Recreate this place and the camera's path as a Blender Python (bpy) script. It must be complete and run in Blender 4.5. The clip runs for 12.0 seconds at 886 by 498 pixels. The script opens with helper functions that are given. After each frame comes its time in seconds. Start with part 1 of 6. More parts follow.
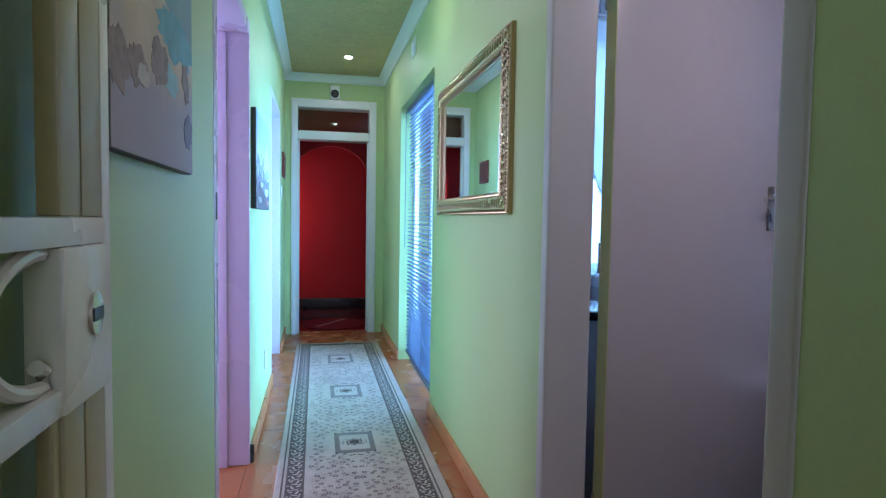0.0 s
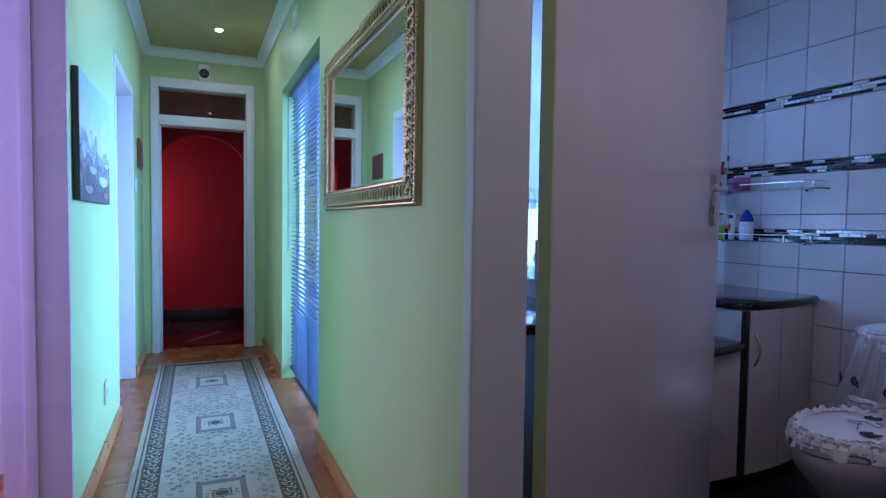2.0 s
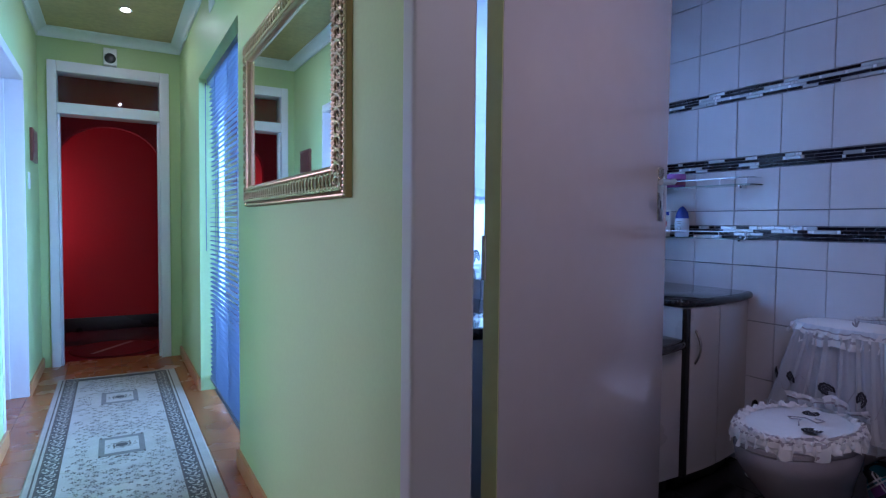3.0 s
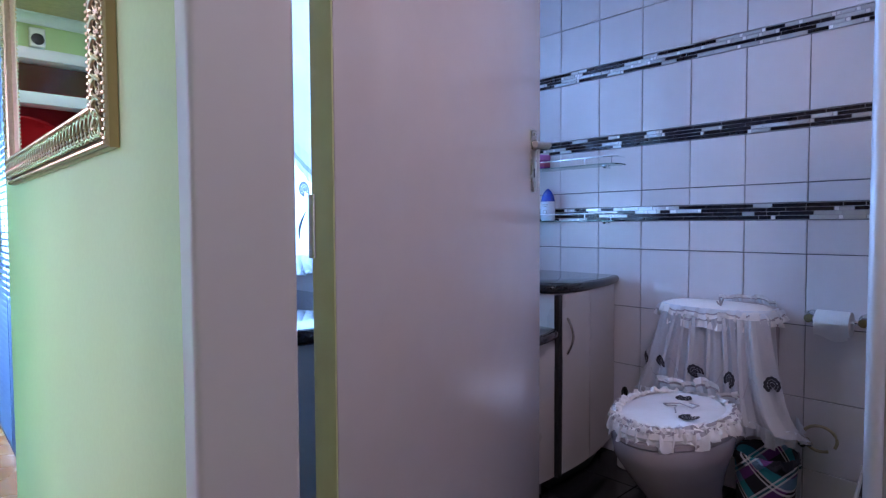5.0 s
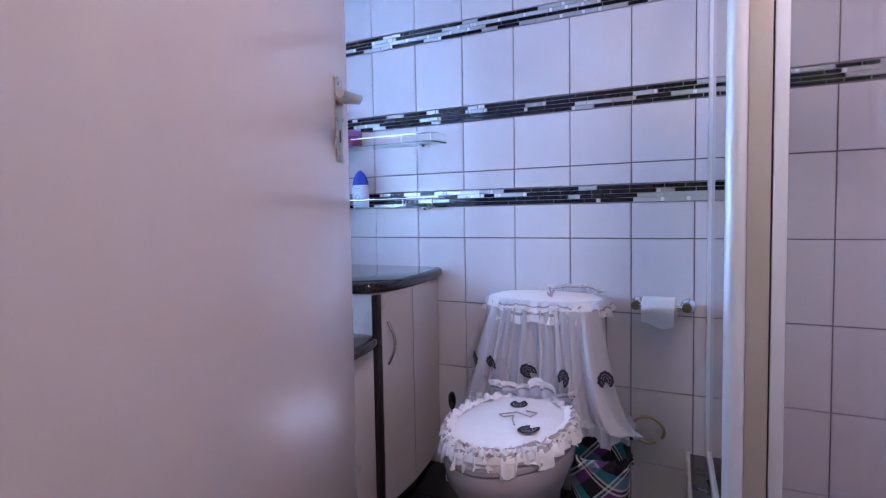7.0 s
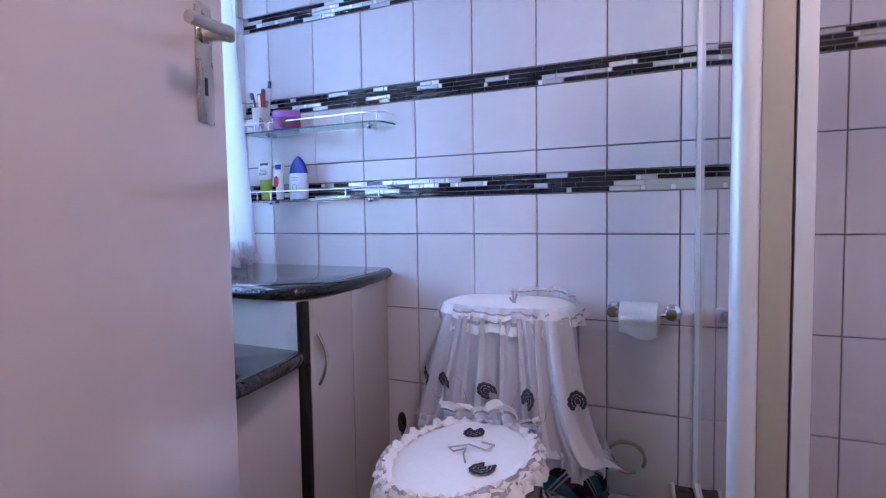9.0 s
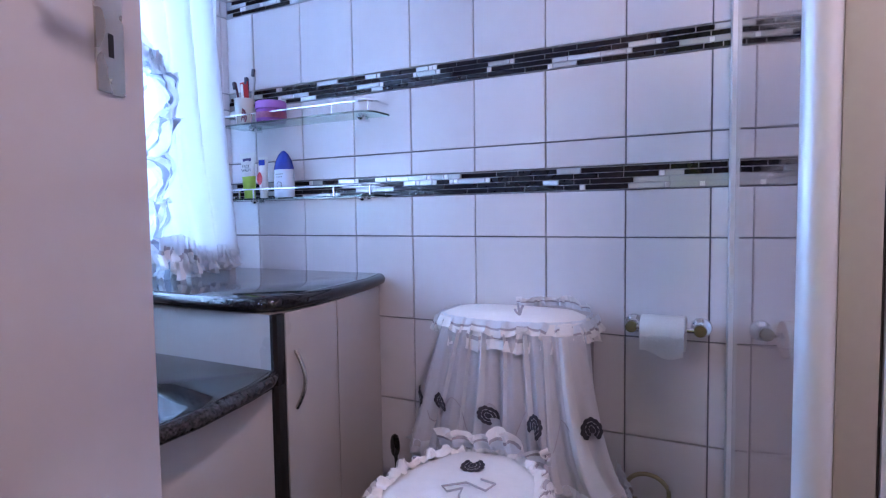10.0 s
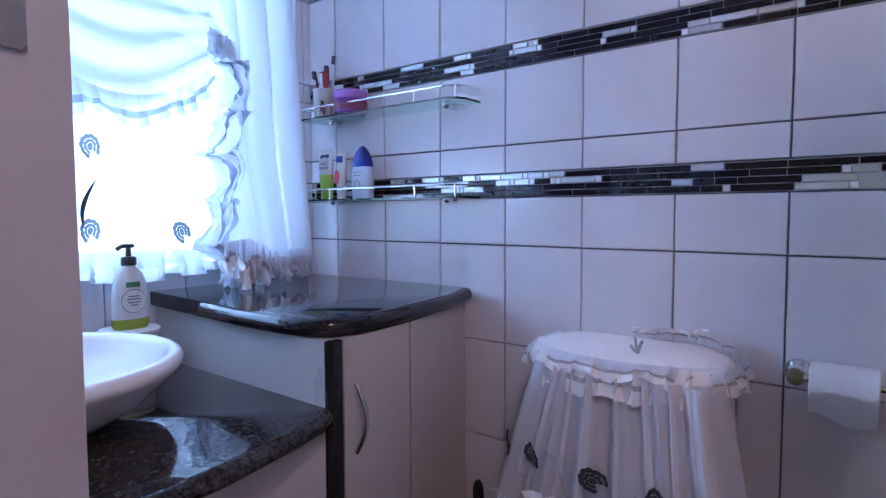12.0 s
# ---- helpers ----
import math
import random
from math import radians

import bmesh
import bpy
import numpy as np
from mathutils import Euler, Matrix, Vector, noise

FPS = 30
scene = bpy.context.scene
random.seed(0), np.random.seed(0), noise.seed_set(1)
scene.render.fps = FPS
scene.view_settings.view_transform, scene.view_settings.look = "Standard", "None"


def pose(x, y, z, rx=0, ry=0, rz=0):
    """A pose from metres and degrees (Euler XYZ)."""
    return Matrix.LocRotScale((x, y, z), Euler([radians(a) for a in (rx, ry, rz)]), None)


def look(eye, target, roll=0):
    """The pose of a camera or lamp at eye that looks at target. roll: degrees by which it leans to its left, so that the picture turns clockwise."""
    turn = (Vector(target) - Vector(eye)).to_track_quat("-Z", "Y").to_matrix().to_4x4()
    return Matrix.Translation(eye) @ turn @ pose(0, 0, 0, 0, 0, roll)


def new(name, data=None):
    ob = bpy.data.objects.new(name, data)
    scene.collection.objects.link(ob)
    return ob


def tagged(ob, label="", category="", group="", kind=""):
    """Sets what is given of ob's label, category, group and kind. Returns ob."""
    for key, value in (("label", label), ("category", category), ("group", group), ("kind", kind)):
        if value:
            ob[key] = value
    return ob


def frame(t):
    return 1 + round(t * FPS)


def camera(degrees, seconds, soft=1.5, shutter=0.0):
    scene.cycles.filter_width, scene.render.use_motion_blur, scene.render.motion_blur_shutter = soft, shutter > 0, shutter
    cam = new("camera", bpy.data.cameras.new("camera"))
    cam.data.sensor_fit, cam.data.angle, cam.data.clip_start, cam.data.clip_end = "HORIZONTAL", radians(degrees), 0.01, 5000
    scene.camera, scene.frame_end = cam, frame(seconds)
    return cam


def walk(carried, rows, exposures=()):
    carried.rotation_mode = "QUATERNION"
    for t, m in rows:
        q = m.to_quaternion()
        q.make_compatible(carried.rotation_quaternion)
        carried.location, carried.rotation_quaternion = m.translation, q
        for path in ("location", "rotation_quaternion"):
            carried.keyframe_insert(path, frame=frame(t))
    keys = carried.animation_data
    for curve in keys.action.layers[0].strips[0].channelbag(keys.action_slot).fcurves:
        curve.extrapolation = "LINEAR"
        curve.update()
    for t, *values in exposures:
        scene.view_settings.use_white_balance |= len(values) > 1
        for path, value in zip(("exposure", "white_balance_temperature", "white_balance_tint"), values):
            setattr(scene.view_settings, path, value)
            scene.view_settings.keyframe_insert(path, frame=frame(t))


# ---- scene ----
cam = camera(75.1, 12.0, soft=1.25)
PATH = [
    (0, (0.726, 0.843, 1.248), (1.155, 2.793, 1.145), 0.9),
    (1, (0.77, 1.114, 1.246), (1.353, 3.025, 1.148), 1.0),
    (1.5, (0.806, 1.229, 1.23), (1.479, 3.11, 1.137), 0.9),
    (2, (0.837, 1.321, 1.22), (1.623, 3.157, 1.129), 0.8),
    (2.5, (0.866, 1.415, 1.214), (1.749, 3.208, 1.124), 0.7),
    (3, (0.904, 1.489, 1.205), (1.899, 3.221, 1.118), 0.6),
    (4.8, (1.132, 1.76, 1.154), (2.484, 3.229, 1.051), -0.3),
    (5, (1.155, 1.758, 1.132), (2.522, 3.216, 1.047), -0.3),
    (5.5, (1.244, 1.823, 1.133), (2.69, 3.202, 1.046), -0.5),
    (6, (1.344, 1.91, 1.127), (2.921, 3.136, 1.028), -0.7),
    (6.5, (1.417, 1.979, 1.114), (3.103, 3.05, 1.002), -0.8),
    (7, (1.502, 2.013, 1.112), (3.255, 2.968, 0.991), -1.0),
    (7.5, (1.58, 2.024, 1.099), (3.361, 2.927, 0.981), -1.1),
    (9.5, (1.936, 2.107, 1.083), (3.726, 2.99, 0.959), -0.9),
    (10, (2.037, 2.14, 1.082), (3.814, 3.05, 0.961), -0.8),
    (10.5, (2.102, 2.172, 1.085), (3.857, 3.122, 0.961), -0.7),
    (11, (2.164, 2.201, 1.084), (3.882, 3.218, 0.96), -0.6),
    (11.5, (2.233, 2.228, 1.099), (3.889, 3.344, 0.974), -0.5),
    (12, (2.314, 2.26, 1.1), (3.898, 3.475, 0.977), -0.2),
]
walk(cam, [(t, look(eye, target, roll)) for t, eye, target, roll in PATH],
     exposures=[(0.0, -0.80, 5350, 16), (1.5, -1.17, 5150, 23), (2.5, -1.36, 5200, 27), (3.2, -1.12, 5250, 29), (5.0, -0.36, 5550, 26), (6.0, -0.04, 5800, 29), (7.0, 0.22, 5950, 30), (9.5, 0.20, 6000, 31), (11.5, -0.08, 6050, 31), (12.0, -0.27, 6050, 31)])

# ---- world and lights ----
world = bpy.data.worlds.new("world")
scene.world = world
world.use_nodes = True
_wn, _wl = world.node_tree.nodes, world.node_tree.links
_sky = _wn.new("ShaderNodeTexSky")
_sky.sky_type, _sky.sun_disc = "NISHITA", False
_sky.sun_elevation, _sky.sun_rotation = radians(48), radians(200)
_wn["Background"].inputs[1].default_value = 0.12
_wl.new(_sky.outputs[0], _wn["Background"].inputs[0])


def lamp(name, kind, place, target, watts, colour, size=0.1, size_y=None):
    data = bpy.data.lights.new(name, kind)
    data.energy, data.color = watts, colour
    if kind == "AREA":
        data.shape = "DISK" if size_y is None else "RECTANGLE"
        data.size = size
        if size_y is not None:
            data.size_y = size_y
    else:
        data.shadow_soft_size = size
    ob = new(name, data)
    ob.matrix_world = look(place, target)
    return ob


SKY = (0.38, 0.68, 1.0)
lamp("bath_window_daylight", "AREA", (2.70, 4.22, 1.60), (2.70, 3.0, 1.35), 128, SKY, 1.3, 1.4)
lamp("patio_daylight", "AREA", (1.98, 5.14, 1.15), (0.0, 5.14, 1.05), 265, (0.33, 0.66, 1.0), 1.3, 2.1)
lamp("bedroom_daylight", "AREA", (-1.5, 3.5, 1.55), (0.4, 3.6, 1.0), 72, (0.86, 0.76, 1.0), 1.2, 1.2)
lamp("study_daylight", "AREA", (-1.5, 5.7, 1.5), (0.4, 5.7, 1.1), 40, (0.70, 0.80, 1.0), 1.2, 1.2)
lamp("downlight_bulb", "AREA", (1.01, 6.33, 2.722), (1.01, 6.33, 0), 9, (1.0, 0.95, 0.85), 0.05)
lamp("downlight_bulb", "AREA", (1.01, 4.15, 2.722), (1.01, 4.15, 0), 9, (1.0, 0.95, 0.85), 0.05)
lamp("downlight_bulb", "AREA", (1.01, 1.97, 2.722), (1.01, 1.97, 0), 5, (1.0, 0.93, 0.82), 0.05)
# Added unseen fill before the closed south wall; no opening lies behind it.
lamp("entrance_fill", "AREA", (0.92, -1.2, 1.5), (0.92, 4.0, 1.2), 13, (0.95, 0.95, 1.0), 0.9, 1.6)
lamp("bath_ceiling_bulb", "AREA", (2.32, 1.78, 2.53), (2.32, 1.78, 0), 15.5, (1.0, 0.81, 0.74), 0.26)
# Unseen fill hidden behind the arch partition to brighten the red back wall.
lamp("red_room_fill", "AREA", (-0.35, 8.52, 1.35), (1.3, 8.75, 1.1), 17, (1.0, 0.9, 0.85), 0.2)

# ---- materials ----


def mat(name, colour, rough=0.5, metal=0.0, grain=60.0, amount=0.06, blotch=2.5, bump=0.05, spec=0.5, coat=0.0, rough_var=0.08,
        each=0.0, transmission=0.0, alpha=1.0, emit=0.0):
    """A surface with fine grain and broad unevenness in world metres; each: variation from piece to piece."""
    m = bpy.data.materials.new(name)
    m.use_nodes = True
    n, l = m.node_tree.nodes, m.node_tree.links
    b = n["Principled BSDF"]
    geo = n.new("ShaderNodeNewGeometry")
    fine, broad = n.new("ShaderNodeTexNoise"), n.new("ShaderNodeTexNoise")
    fine.inputs["Scale"].default_value, broad.inputs["Scale"].default_value = grain, blotch
    fine.inputs["Detail"].default_value, broad.inputs["Detail"].default_value = 4, 5
    for t in (fine, broad):
        l.new(geo.outputs["Position"], t.inputs["Vector"])
    add = n.new("ShaderNodeMath")
    add.operation = "ADD"
    l.new(fine.outputs[0], add.inputs[0])
    l.new(broad.outputs[0], add.inputs[1])
    last = add.outputs[0]
    if each:
        info = n.new("ShaderNodeObjectInfo")
        mul = n.new("ShaderNodeMath")
        mul.operation = "MULTIPLY_ADD"
        l.new(info.outputs["Random"], mul.inputs[0])
        mul.inputs[1].default_value = each / max(amount, 0.001)
        l.new(last, mul.inputs[2])
        last = mul.outputs[0]
    rng = n.new("ShaderNodeMapRange")
    rng.inputs["From Min"].default_value, rng.inputs["From Max"].default_value = 0.5, 1.5
    rng.inputs["To Min"].default_value, rng.inputs["To Max"].default_value = 1 - amount, 1 + amount
    if each:
        shift = each / max(amount, 0.001) / 2
        rng.inputs["From Min"].default_value, rng.inputs["From Max"].default_value = 0.5 + shift, 1.5 + shift
    rng.clamp = amount > 0.25
    l.new(last, rng.inputs["Value"])
    mix = n.new("ShaderNodeMix")
    mix.data_type, mix.blend_type = "RGBA", "MULTIPLY"
    mix.inputs[0].default_value = 1.0
    mix.inputs[6].default_value = (*colour, 1)
    l.new(rng.outputs[0], mix.inputs[7])
    l.new(mix.outputs[2], b.inputs["Base Color"])
    rr = n.new("ShaderNodeMapRange")
    rr.inputs["From Min"].default_value, rr.inputs["From Max"].default_value = 0.3, 0.7
    rr.inputs["To Min"].default_value, rr.inputs["To Max"].default_value = max(0.02, rough - rough_var), min(1, rough + rough_var)
    l.new(broad.outputs[0], rr.inputs["Value"])
    l.new(rr.outputs[0], b.inputs["Roughness"])
    b.inputs["Metallic"].default_value = metal
    b.inputs["Specular IOR Level"].default_value = spec
    b.inputs["Coat Weight"].default_value = coat
    b.inputs["Transmission Weight"].default_value = transmission
    b.inputs["Alpha"].default_value = alpha
    if emit:
        b.inputs["Emission Color"].default_value = (*colour, 1)
        b.inputs["Emission Strength"].default_value = emit
    if bump:
        bp = n.new("ShaderNodeBump")
        bp.inputs["Strength"].default_value, bp.inputs["Distance"].default_value = bump, 0.004
        l.new(last if not each else add.outputs[0], bp.inputs["Height"])
        l.new(bp.outputs[0], b.inputs["Normal"])
    return m


def bsdf(m):
    return m.node_tree.nodes["Principled BSDF"]


GREEN = mat("green_wall_paint", (0.46, 0.575, 0.265), 0.5, grain=90, amount=0.05, blotch=1.6, bump=0.06)
WHITE = mat("white_gloss_paint", (0.76, 0.74, 0.76), 0.30, grain=35, amount=0.03, bump=0.02, rough_var=0.03)
JAMB = mat("grey_white_frame_paint", (0.53, 0.50, 0.50), 0.30, grain=30, amount=0.02, blotch=3, bump=0.02, rough_var=0.01)
LEAF = mat("door_leaf_paint", (0.53, 0.49, 0.50), 0.22, grain=18, amount=0.03, blotch=3, bump=0.012, rough_var=0.03, coat=0.9)
# Pale gloss with the side room's lilac light mixed into the colour.
LILAC_CAST = mat("lilac_cast_gloss", (0.68, 0.58, 0.75), 0.28, grain=30, amount=0.03, bump=0.03)
# Off-white hinge edge; the green bounce from the corridor is put into its colour.
EDGE_BOUNCE = mat("door_edge_green_bounce", (0.50, 0.52, 0.26), 0.4, grain=30, amount=0.08)
CEIL = mat("olive_ceiling_board", (0.50, 0.41, 0.20), 0.7, grain=26, amount=0.20, blotch=6, bump=0.15)
BCEIL = mat("bath_ceiling_paint", (0.78, 0.76, 0.74), 0.7)
CORNICE = mat("cornice_white", (0.74, 0.78, 0.74), 0.6)
RED = mat("red_wall_paint", (0.50, 0.006, 0.010), 0.6, grain=40, amount=0.08, bump=0.04)
REDFLOOR = mat("dark_red_polished_floor", (0.075, 0.006, 0.010), 0.10, grain=40, amount=0.15)
BLACK = mat("black_skirting", (0.02, 0.018, 0.02), 0.3)
WOOD = mat("orange_wood_skirting", (0.50, 0.21, 0.085), 0.35, grain=25, amount=0.12, blotch=6)
FLOORM = mat("terracotta_floor", (0.37, 0.125, 0.045), 0.27, grain=30, amount=0.05, blotch=4, bump=0.0, rough_var=0.02, each=0.05)
GROUT = mat("grey_grout", (0.17, 0.17, 0.20), 0.8, grain=200, amount=0.12)
TILE = mat("white_wall_tile", (0.72, 0.69, 0.72), 0.13, grain=14, amount=0.035, blotch=5, bump=0.02, each=0.02, rough_var=0.04)
BLACKTILE = mat("black_floor_tile", (0.025, 0.025, 0.03), 0.18, grain=40, amount=0.3, each=0.1)
GRANITE = mat("black_granite", (0.014, 0.013, 0.016), 0.06, grain=190, amount=0.95, blotch=90, bump=0.0, rough_var=0.02)
GRANITE2 = mat("speckled_granite", (0.034, 0.031, 0.031), 0.045, grain=170, amount=1.7, blotch=75, bump=0.0, rough_var=0.02, spec=0.45)
CABINET = mat("white_cabinet_board", (0.53, 0.49, 0.47), 0.32, grain=12, amount=0.04)
TRIM = mat("black_edge_trim", (0.018, 0.017, 0.018), 0.3)
CHROME = mat("chrome", (0.80, 0.80, 0.82), 0.10, 1.0, amount=0.02, bump=0.0, rough_var=0.03)
STEEL = mat("worn_steel", (0.60, 0.57, 0.52), 0.26, 1.0, amount=0.08, bump=0.02)
ALU = mat("satin_aluminium", (0.74, 0.76, 0.80), 0.45, 0.45, grain=50, amount=0.03, bump=0.0)
CERAMIC = mat("white_ceramic", (0.82, 0.80, 0.80), 0.07, amount=0.02, bump=0.0, rough_var=0.03)
PINKCER = mat("mauve_grey_ceramic", (0.46, 0.41, 0.44), 0.10, amount=0.02, bump=0.0)
LEAF.node_tree.nodes["Principled BSDF"].inputs["Coat Roughness"].default_value = 0.07
GLASS = mat("clear_glass", (0.95, 0.98, 0.97), 0.02, transmission=1.0, amount=0.0, bump=0.0, rough_var=0.0)
bsdf(GLASS).inputs["IOR"].default_value = 1.45
MIRROR = mat("mirror_silver", (0.93, 0.95, 0.94), 0.015, 1.0, amount=0.0, bump=0.0, rough_var=0.0)
GOLD = mat("champagne_gilt", (0.52, 0.405, 0.235), 0.34, 1.0, grain=120, amount=0.16, bump=0.12)
GOLDSIDE = mat("bronze_gilt_side", (0.36, 0.255, 0.12), 0.36, 0.7, grain=60, amount=0.1)
CREAM = mat("cream_gate_paint", (0.72, 0.68, 0.62), 0.28, grain=40, amount=0.05, bump=0.06)

# ---- building helpers ----
ORG = {}


def thing(name, place=(0, 0, 0), label="", category="", group="", kind=""):
    ob = new(name)
    ob.empty_display_size = 0.05
    ob.location = place
    ORG[ob] = Vector(place)
    return tagged(ob, label, category, group, kind)


def smooth(me, angle=40):
    for p in me.polygons:
        p.use_smooth = True
    me.set_sharp_from_angle(angle=radians(angle))


def part(name, bm, material, parent=None, label="", flat=False):
    """One bmesh in world metres as one mesh object under a thing or part."""
    o = ORG.get(parent, Vector())
    bmesh.ops.translate(bm, verts=bm.verts, vec=-o)
    bmesh.ops.recalc_face_normals(bm, faces=bm.faces)
    me = bpy.data.meshes.new(name)
    bm.to_mesh(me)
    bm.free()
    me.materials.append(material)
    if not flat:
        smooth(me)
    ob = new(name, me)
    if parent is not None:
        ob.parent = parent
    ORG[ob] = o
    return tagged(ob, label)


def B():
    return bmesh.new()


def box(bm, x0, x1, y0, y1, z0, z1, bevel=0.0, seg=2):
    r = bmesh.ops.create_cube(bm, size=1.0)
    vs = r["verts"]
    for v in vs:
        v.co = Vector((x0 + (v.co.x + 0.5) * (x1 - x0), y0 + (v.co.y + 0.5) * (y1 - y0), z0 + (v.co.z + 0.5) * (z1 - z0)))
    if bevel:
        es = list({e for v in vs for e in v.link_edges})
        bmesh.ops.bevel(bm, geom=es, offset=bevel, segments=seg, affect="EDGES", profile=0.6)
    return bm


def turn(bm, about, degrees, axis="Z", start=0):
    vs = list(bm.verts)[start:]
    bmesh.ops.rotate(bm, verts=vs, cent=about, matrix=Matrix.Rotation(radians(degrees), 3, axis))
    return bm


def loft(bm, rings, closed=True, caps=True):
    """Skins rings of equal length."""
    vr = [[bm.verts.new(p) for p in r] for r in rings]
    n = len(rings[0])
    for a, b in zip(vr, vr[1:]):
        for i in range(n if closed else n - 1):
            j = (i + 1) % n
            bm.faces.new((a[i], a[j], b[j], b[i]))
    if closed and caps:
        bm.faces.new(vr[0][::-1])
        bm.faces.new(vr[-1])
    return bm


def lathe(bm, centre, profile, seg=24, sx=1.0, sy=1.0, caps=True):
    """Turns (radius, height) pairs about a vertical axis at centre."""
    cx, cy, cz = centre
    return loft(bm, [[(cx + r * sx * math.cos(2 * math.pi * i / seg), cy + r * sy * math.sin(2 * math.pi * i / seg), cz + h)
                      for i in range(seg)] for r, h in profile], caps=caps)


def tube(bm, pts, r, seg=8, closed=False):
    """A round bar along points."""
    pts = [Vector(p) for p in pts]
    rings, n = [], len(pts)
    up = Vector((0.123, 0.31, 0.94)).normalized()
    for i, p in enumerate(pts):
        a = pts[(i - 1) % n] if closed or i else p
        b = pts[(i + 1) % n] if closed or i < n - 1 else p
        d = (b - a).normalized()
        u = d.cross(up)
        u = u.normalized() if u.length > 0.05 else d.cross(Vector((1, 0, 0))).normalized()
        w = d.cross(u)
        rings.append([p + r * (math.cos(2 * math.pi * k / seg) * u + math.sin(2 * math.pi * k / seg) * w) for k in range(seg)])
    if closed:
        rings.append(rings[0])
    return loft(bm, rings, caps=not closed)


def prism(bm, outline, z0, z1, bevel=0.0, seg=3):
    a = [bm.verts.new((x, y, z0)) for x, y in outline]
    b = [bm.verts.new((x, y, z1)) for x, y in outline]
    n = len(outline)
    bm.faces.new(a[::-1])
    top = bm.faces.new(b)
    for i in range(n):
        bm.faces.new((a[i], a[(i + 1) % n], b[(i + 1) % n], b[i]))
    if bevel:
        es = [e for e in bm.edges if abs(e.verts[0].co.z - e.verts[1].co.z) < 1e-6]
        bmesh.ops.bevel(bm, geom=es, offset=bevel, segments=seg, affect="EDGES", profile=0.6)
    return bm


def sheet(bm, fn, nu, nv, thick=0.0):
    """A cloth or shell: fn(u, v) over the unit square."""
    vs = [[bm.verts.new(fn(i / nu, j / nv)) for i in range(nu + 1)] for j in range(nv + 1)]
    for j in range(nv):
        for i in range(nu):
            bm.faces.new((vs[j][i], vs[j][i + 1], vs[j + 1][i + 1], vs[j + 1][i]))
    if thick:
        bmesh.ops.solidify(bm, geom=bm.faces[:], thickness=thick)
    return bm


def struct(name, bm, material, label, category="", parent=None):
    ob = part(name, bm, material, parent)
    return tagged(ob, label, category or name.split("_")[0], kind="structure")


# ---- the plan, in metres ----
XL, XR, XI, XW = 0.40, 1.44, 1.590, 3.70      # corridor faces, bath inner face, tiled wall
YE, YS, YW = 7.12, 1.20, 3.92                # corridor end, shower end, window wall
HC, HB = 2.74, 2.58
DY0, DY1, DH = 1.623, 2.570, 2.17            # bath doorway
RY0, RY1, RH = 4.42, 5.86, 2.20              # patio door recess
A0, A1, S0, S1, SH = 2.885, 3.83, 5.25, 6.25, 2.14   # the two side doors

# floors
bm = B()
box(bm, XL - 0.2, XI + 0.01, -1.0, YE + 0.16, -0.12, -0.006)
struct("floor", bm, GROUT, "terracotta-coloured tiled corridor floor", "floor")
FLOOR = scene.objects["floor"]
bm = B()
box(bm, XI + 0.01, XW + 0.1, YS - 0.1, YW + 0.1, -0.12, -0.006)
struct("bathroom_floor", bm, GROUT, "black tiled bathroom floor", "floor")
bm = B()
box(bm, -0.6, 2.4, YE + 0.16, 9.1, -0.12, 0.0)
struct("red_room_floor", bm, REDFLOOR, "dark red polished floor of the far room", "floor")
bm = B()
box(bm, -2.2, XL - 0.2, 2.6, 7.1, -0.12, -0.002)
struct("side_room_floor", bm, FLOORM, "brown floor of the side rooms", "floor")

# corridor walls
bm = B()
for y0, y1, z0, z1 in ((-1.0, A0, 0, HC), (A0, A1, SH, HC), (A1, S0, 0, HC), (S0, S1, SH, HC), (S1, YE + 0.16, 0, HC)):
    box(bm, XL - 0.2, XL, y0, y1, z0, z1)
struct("wall_west", bm, GREEN, "pale green painted corridor wall with two doorways", "wall")
bm = B()
for y0, y1, z0, z1 in ((-1.0, DY0, 0, HC), (DY0, DY1, DH, HC), (DY1, RY0, 0, HC), (RY0, RY1, RH, HC), (RY1, YE + 0.16, 0, HC)):
    box(bm, XR, XI - 0.008, y0, y1, z0, z1)
struct("wall_east", bm, GREEN, "pale green painted corridor wall beside the bathroom", "wall")
bm = B()
for x0, x1, z0, z1 in ((XL, 0.465, 0, HC), (1.35, XR, 0, HC), (0.465, 1.35, 2.487, HC)):
    box(bm, x0, x1, YE, YE + 0.16, z0, z1)
struct("wall_north", bm, GREEN, "pale green end wall around a door frame", "wall")
bm = B()
box(bm, XL - 0.2, XI, -1.5, -1.35, 0, HC)
struct("wall_south", bm, GREEN, "pale green wall at the entrance end", "wall")
bm = B()
box(bm, XL - 0.2, XI, -1.35, YE + 0.16, HC, HC + 0.1)
struct("ceiling", bm, CEIL, "olive textured corridor ceiling", "ceiling")
# plain rooms behind
bm = B()
box(bm, -2.3, -2.2, 2.5, 7.2, 0, HC)
box(bm, -2.2, XL - 0.2, 2.5, 2.6, 0, HC)
box(bm, -2.2, XL - 0.2, 4.6, 4.7, 0, HC)
box(bm, -2.2, XL - 0.2, 7.1, 7.2, 0, HC)
box(bm, -2.3, XL - 0.2, 2.5, 7.2, HC, HC + 0.1)
struct("wall_side_rooms", bm, LILAC_CAST, "side room walls in the lilac-cast colour", "wall")
bm = B()
box(bm, -0.7, -0.6, YE + 0.16, 9.1, 0, HC)
box(bm, 2.4, 2.5, YE + 0.16, 9.1, 0, HC)
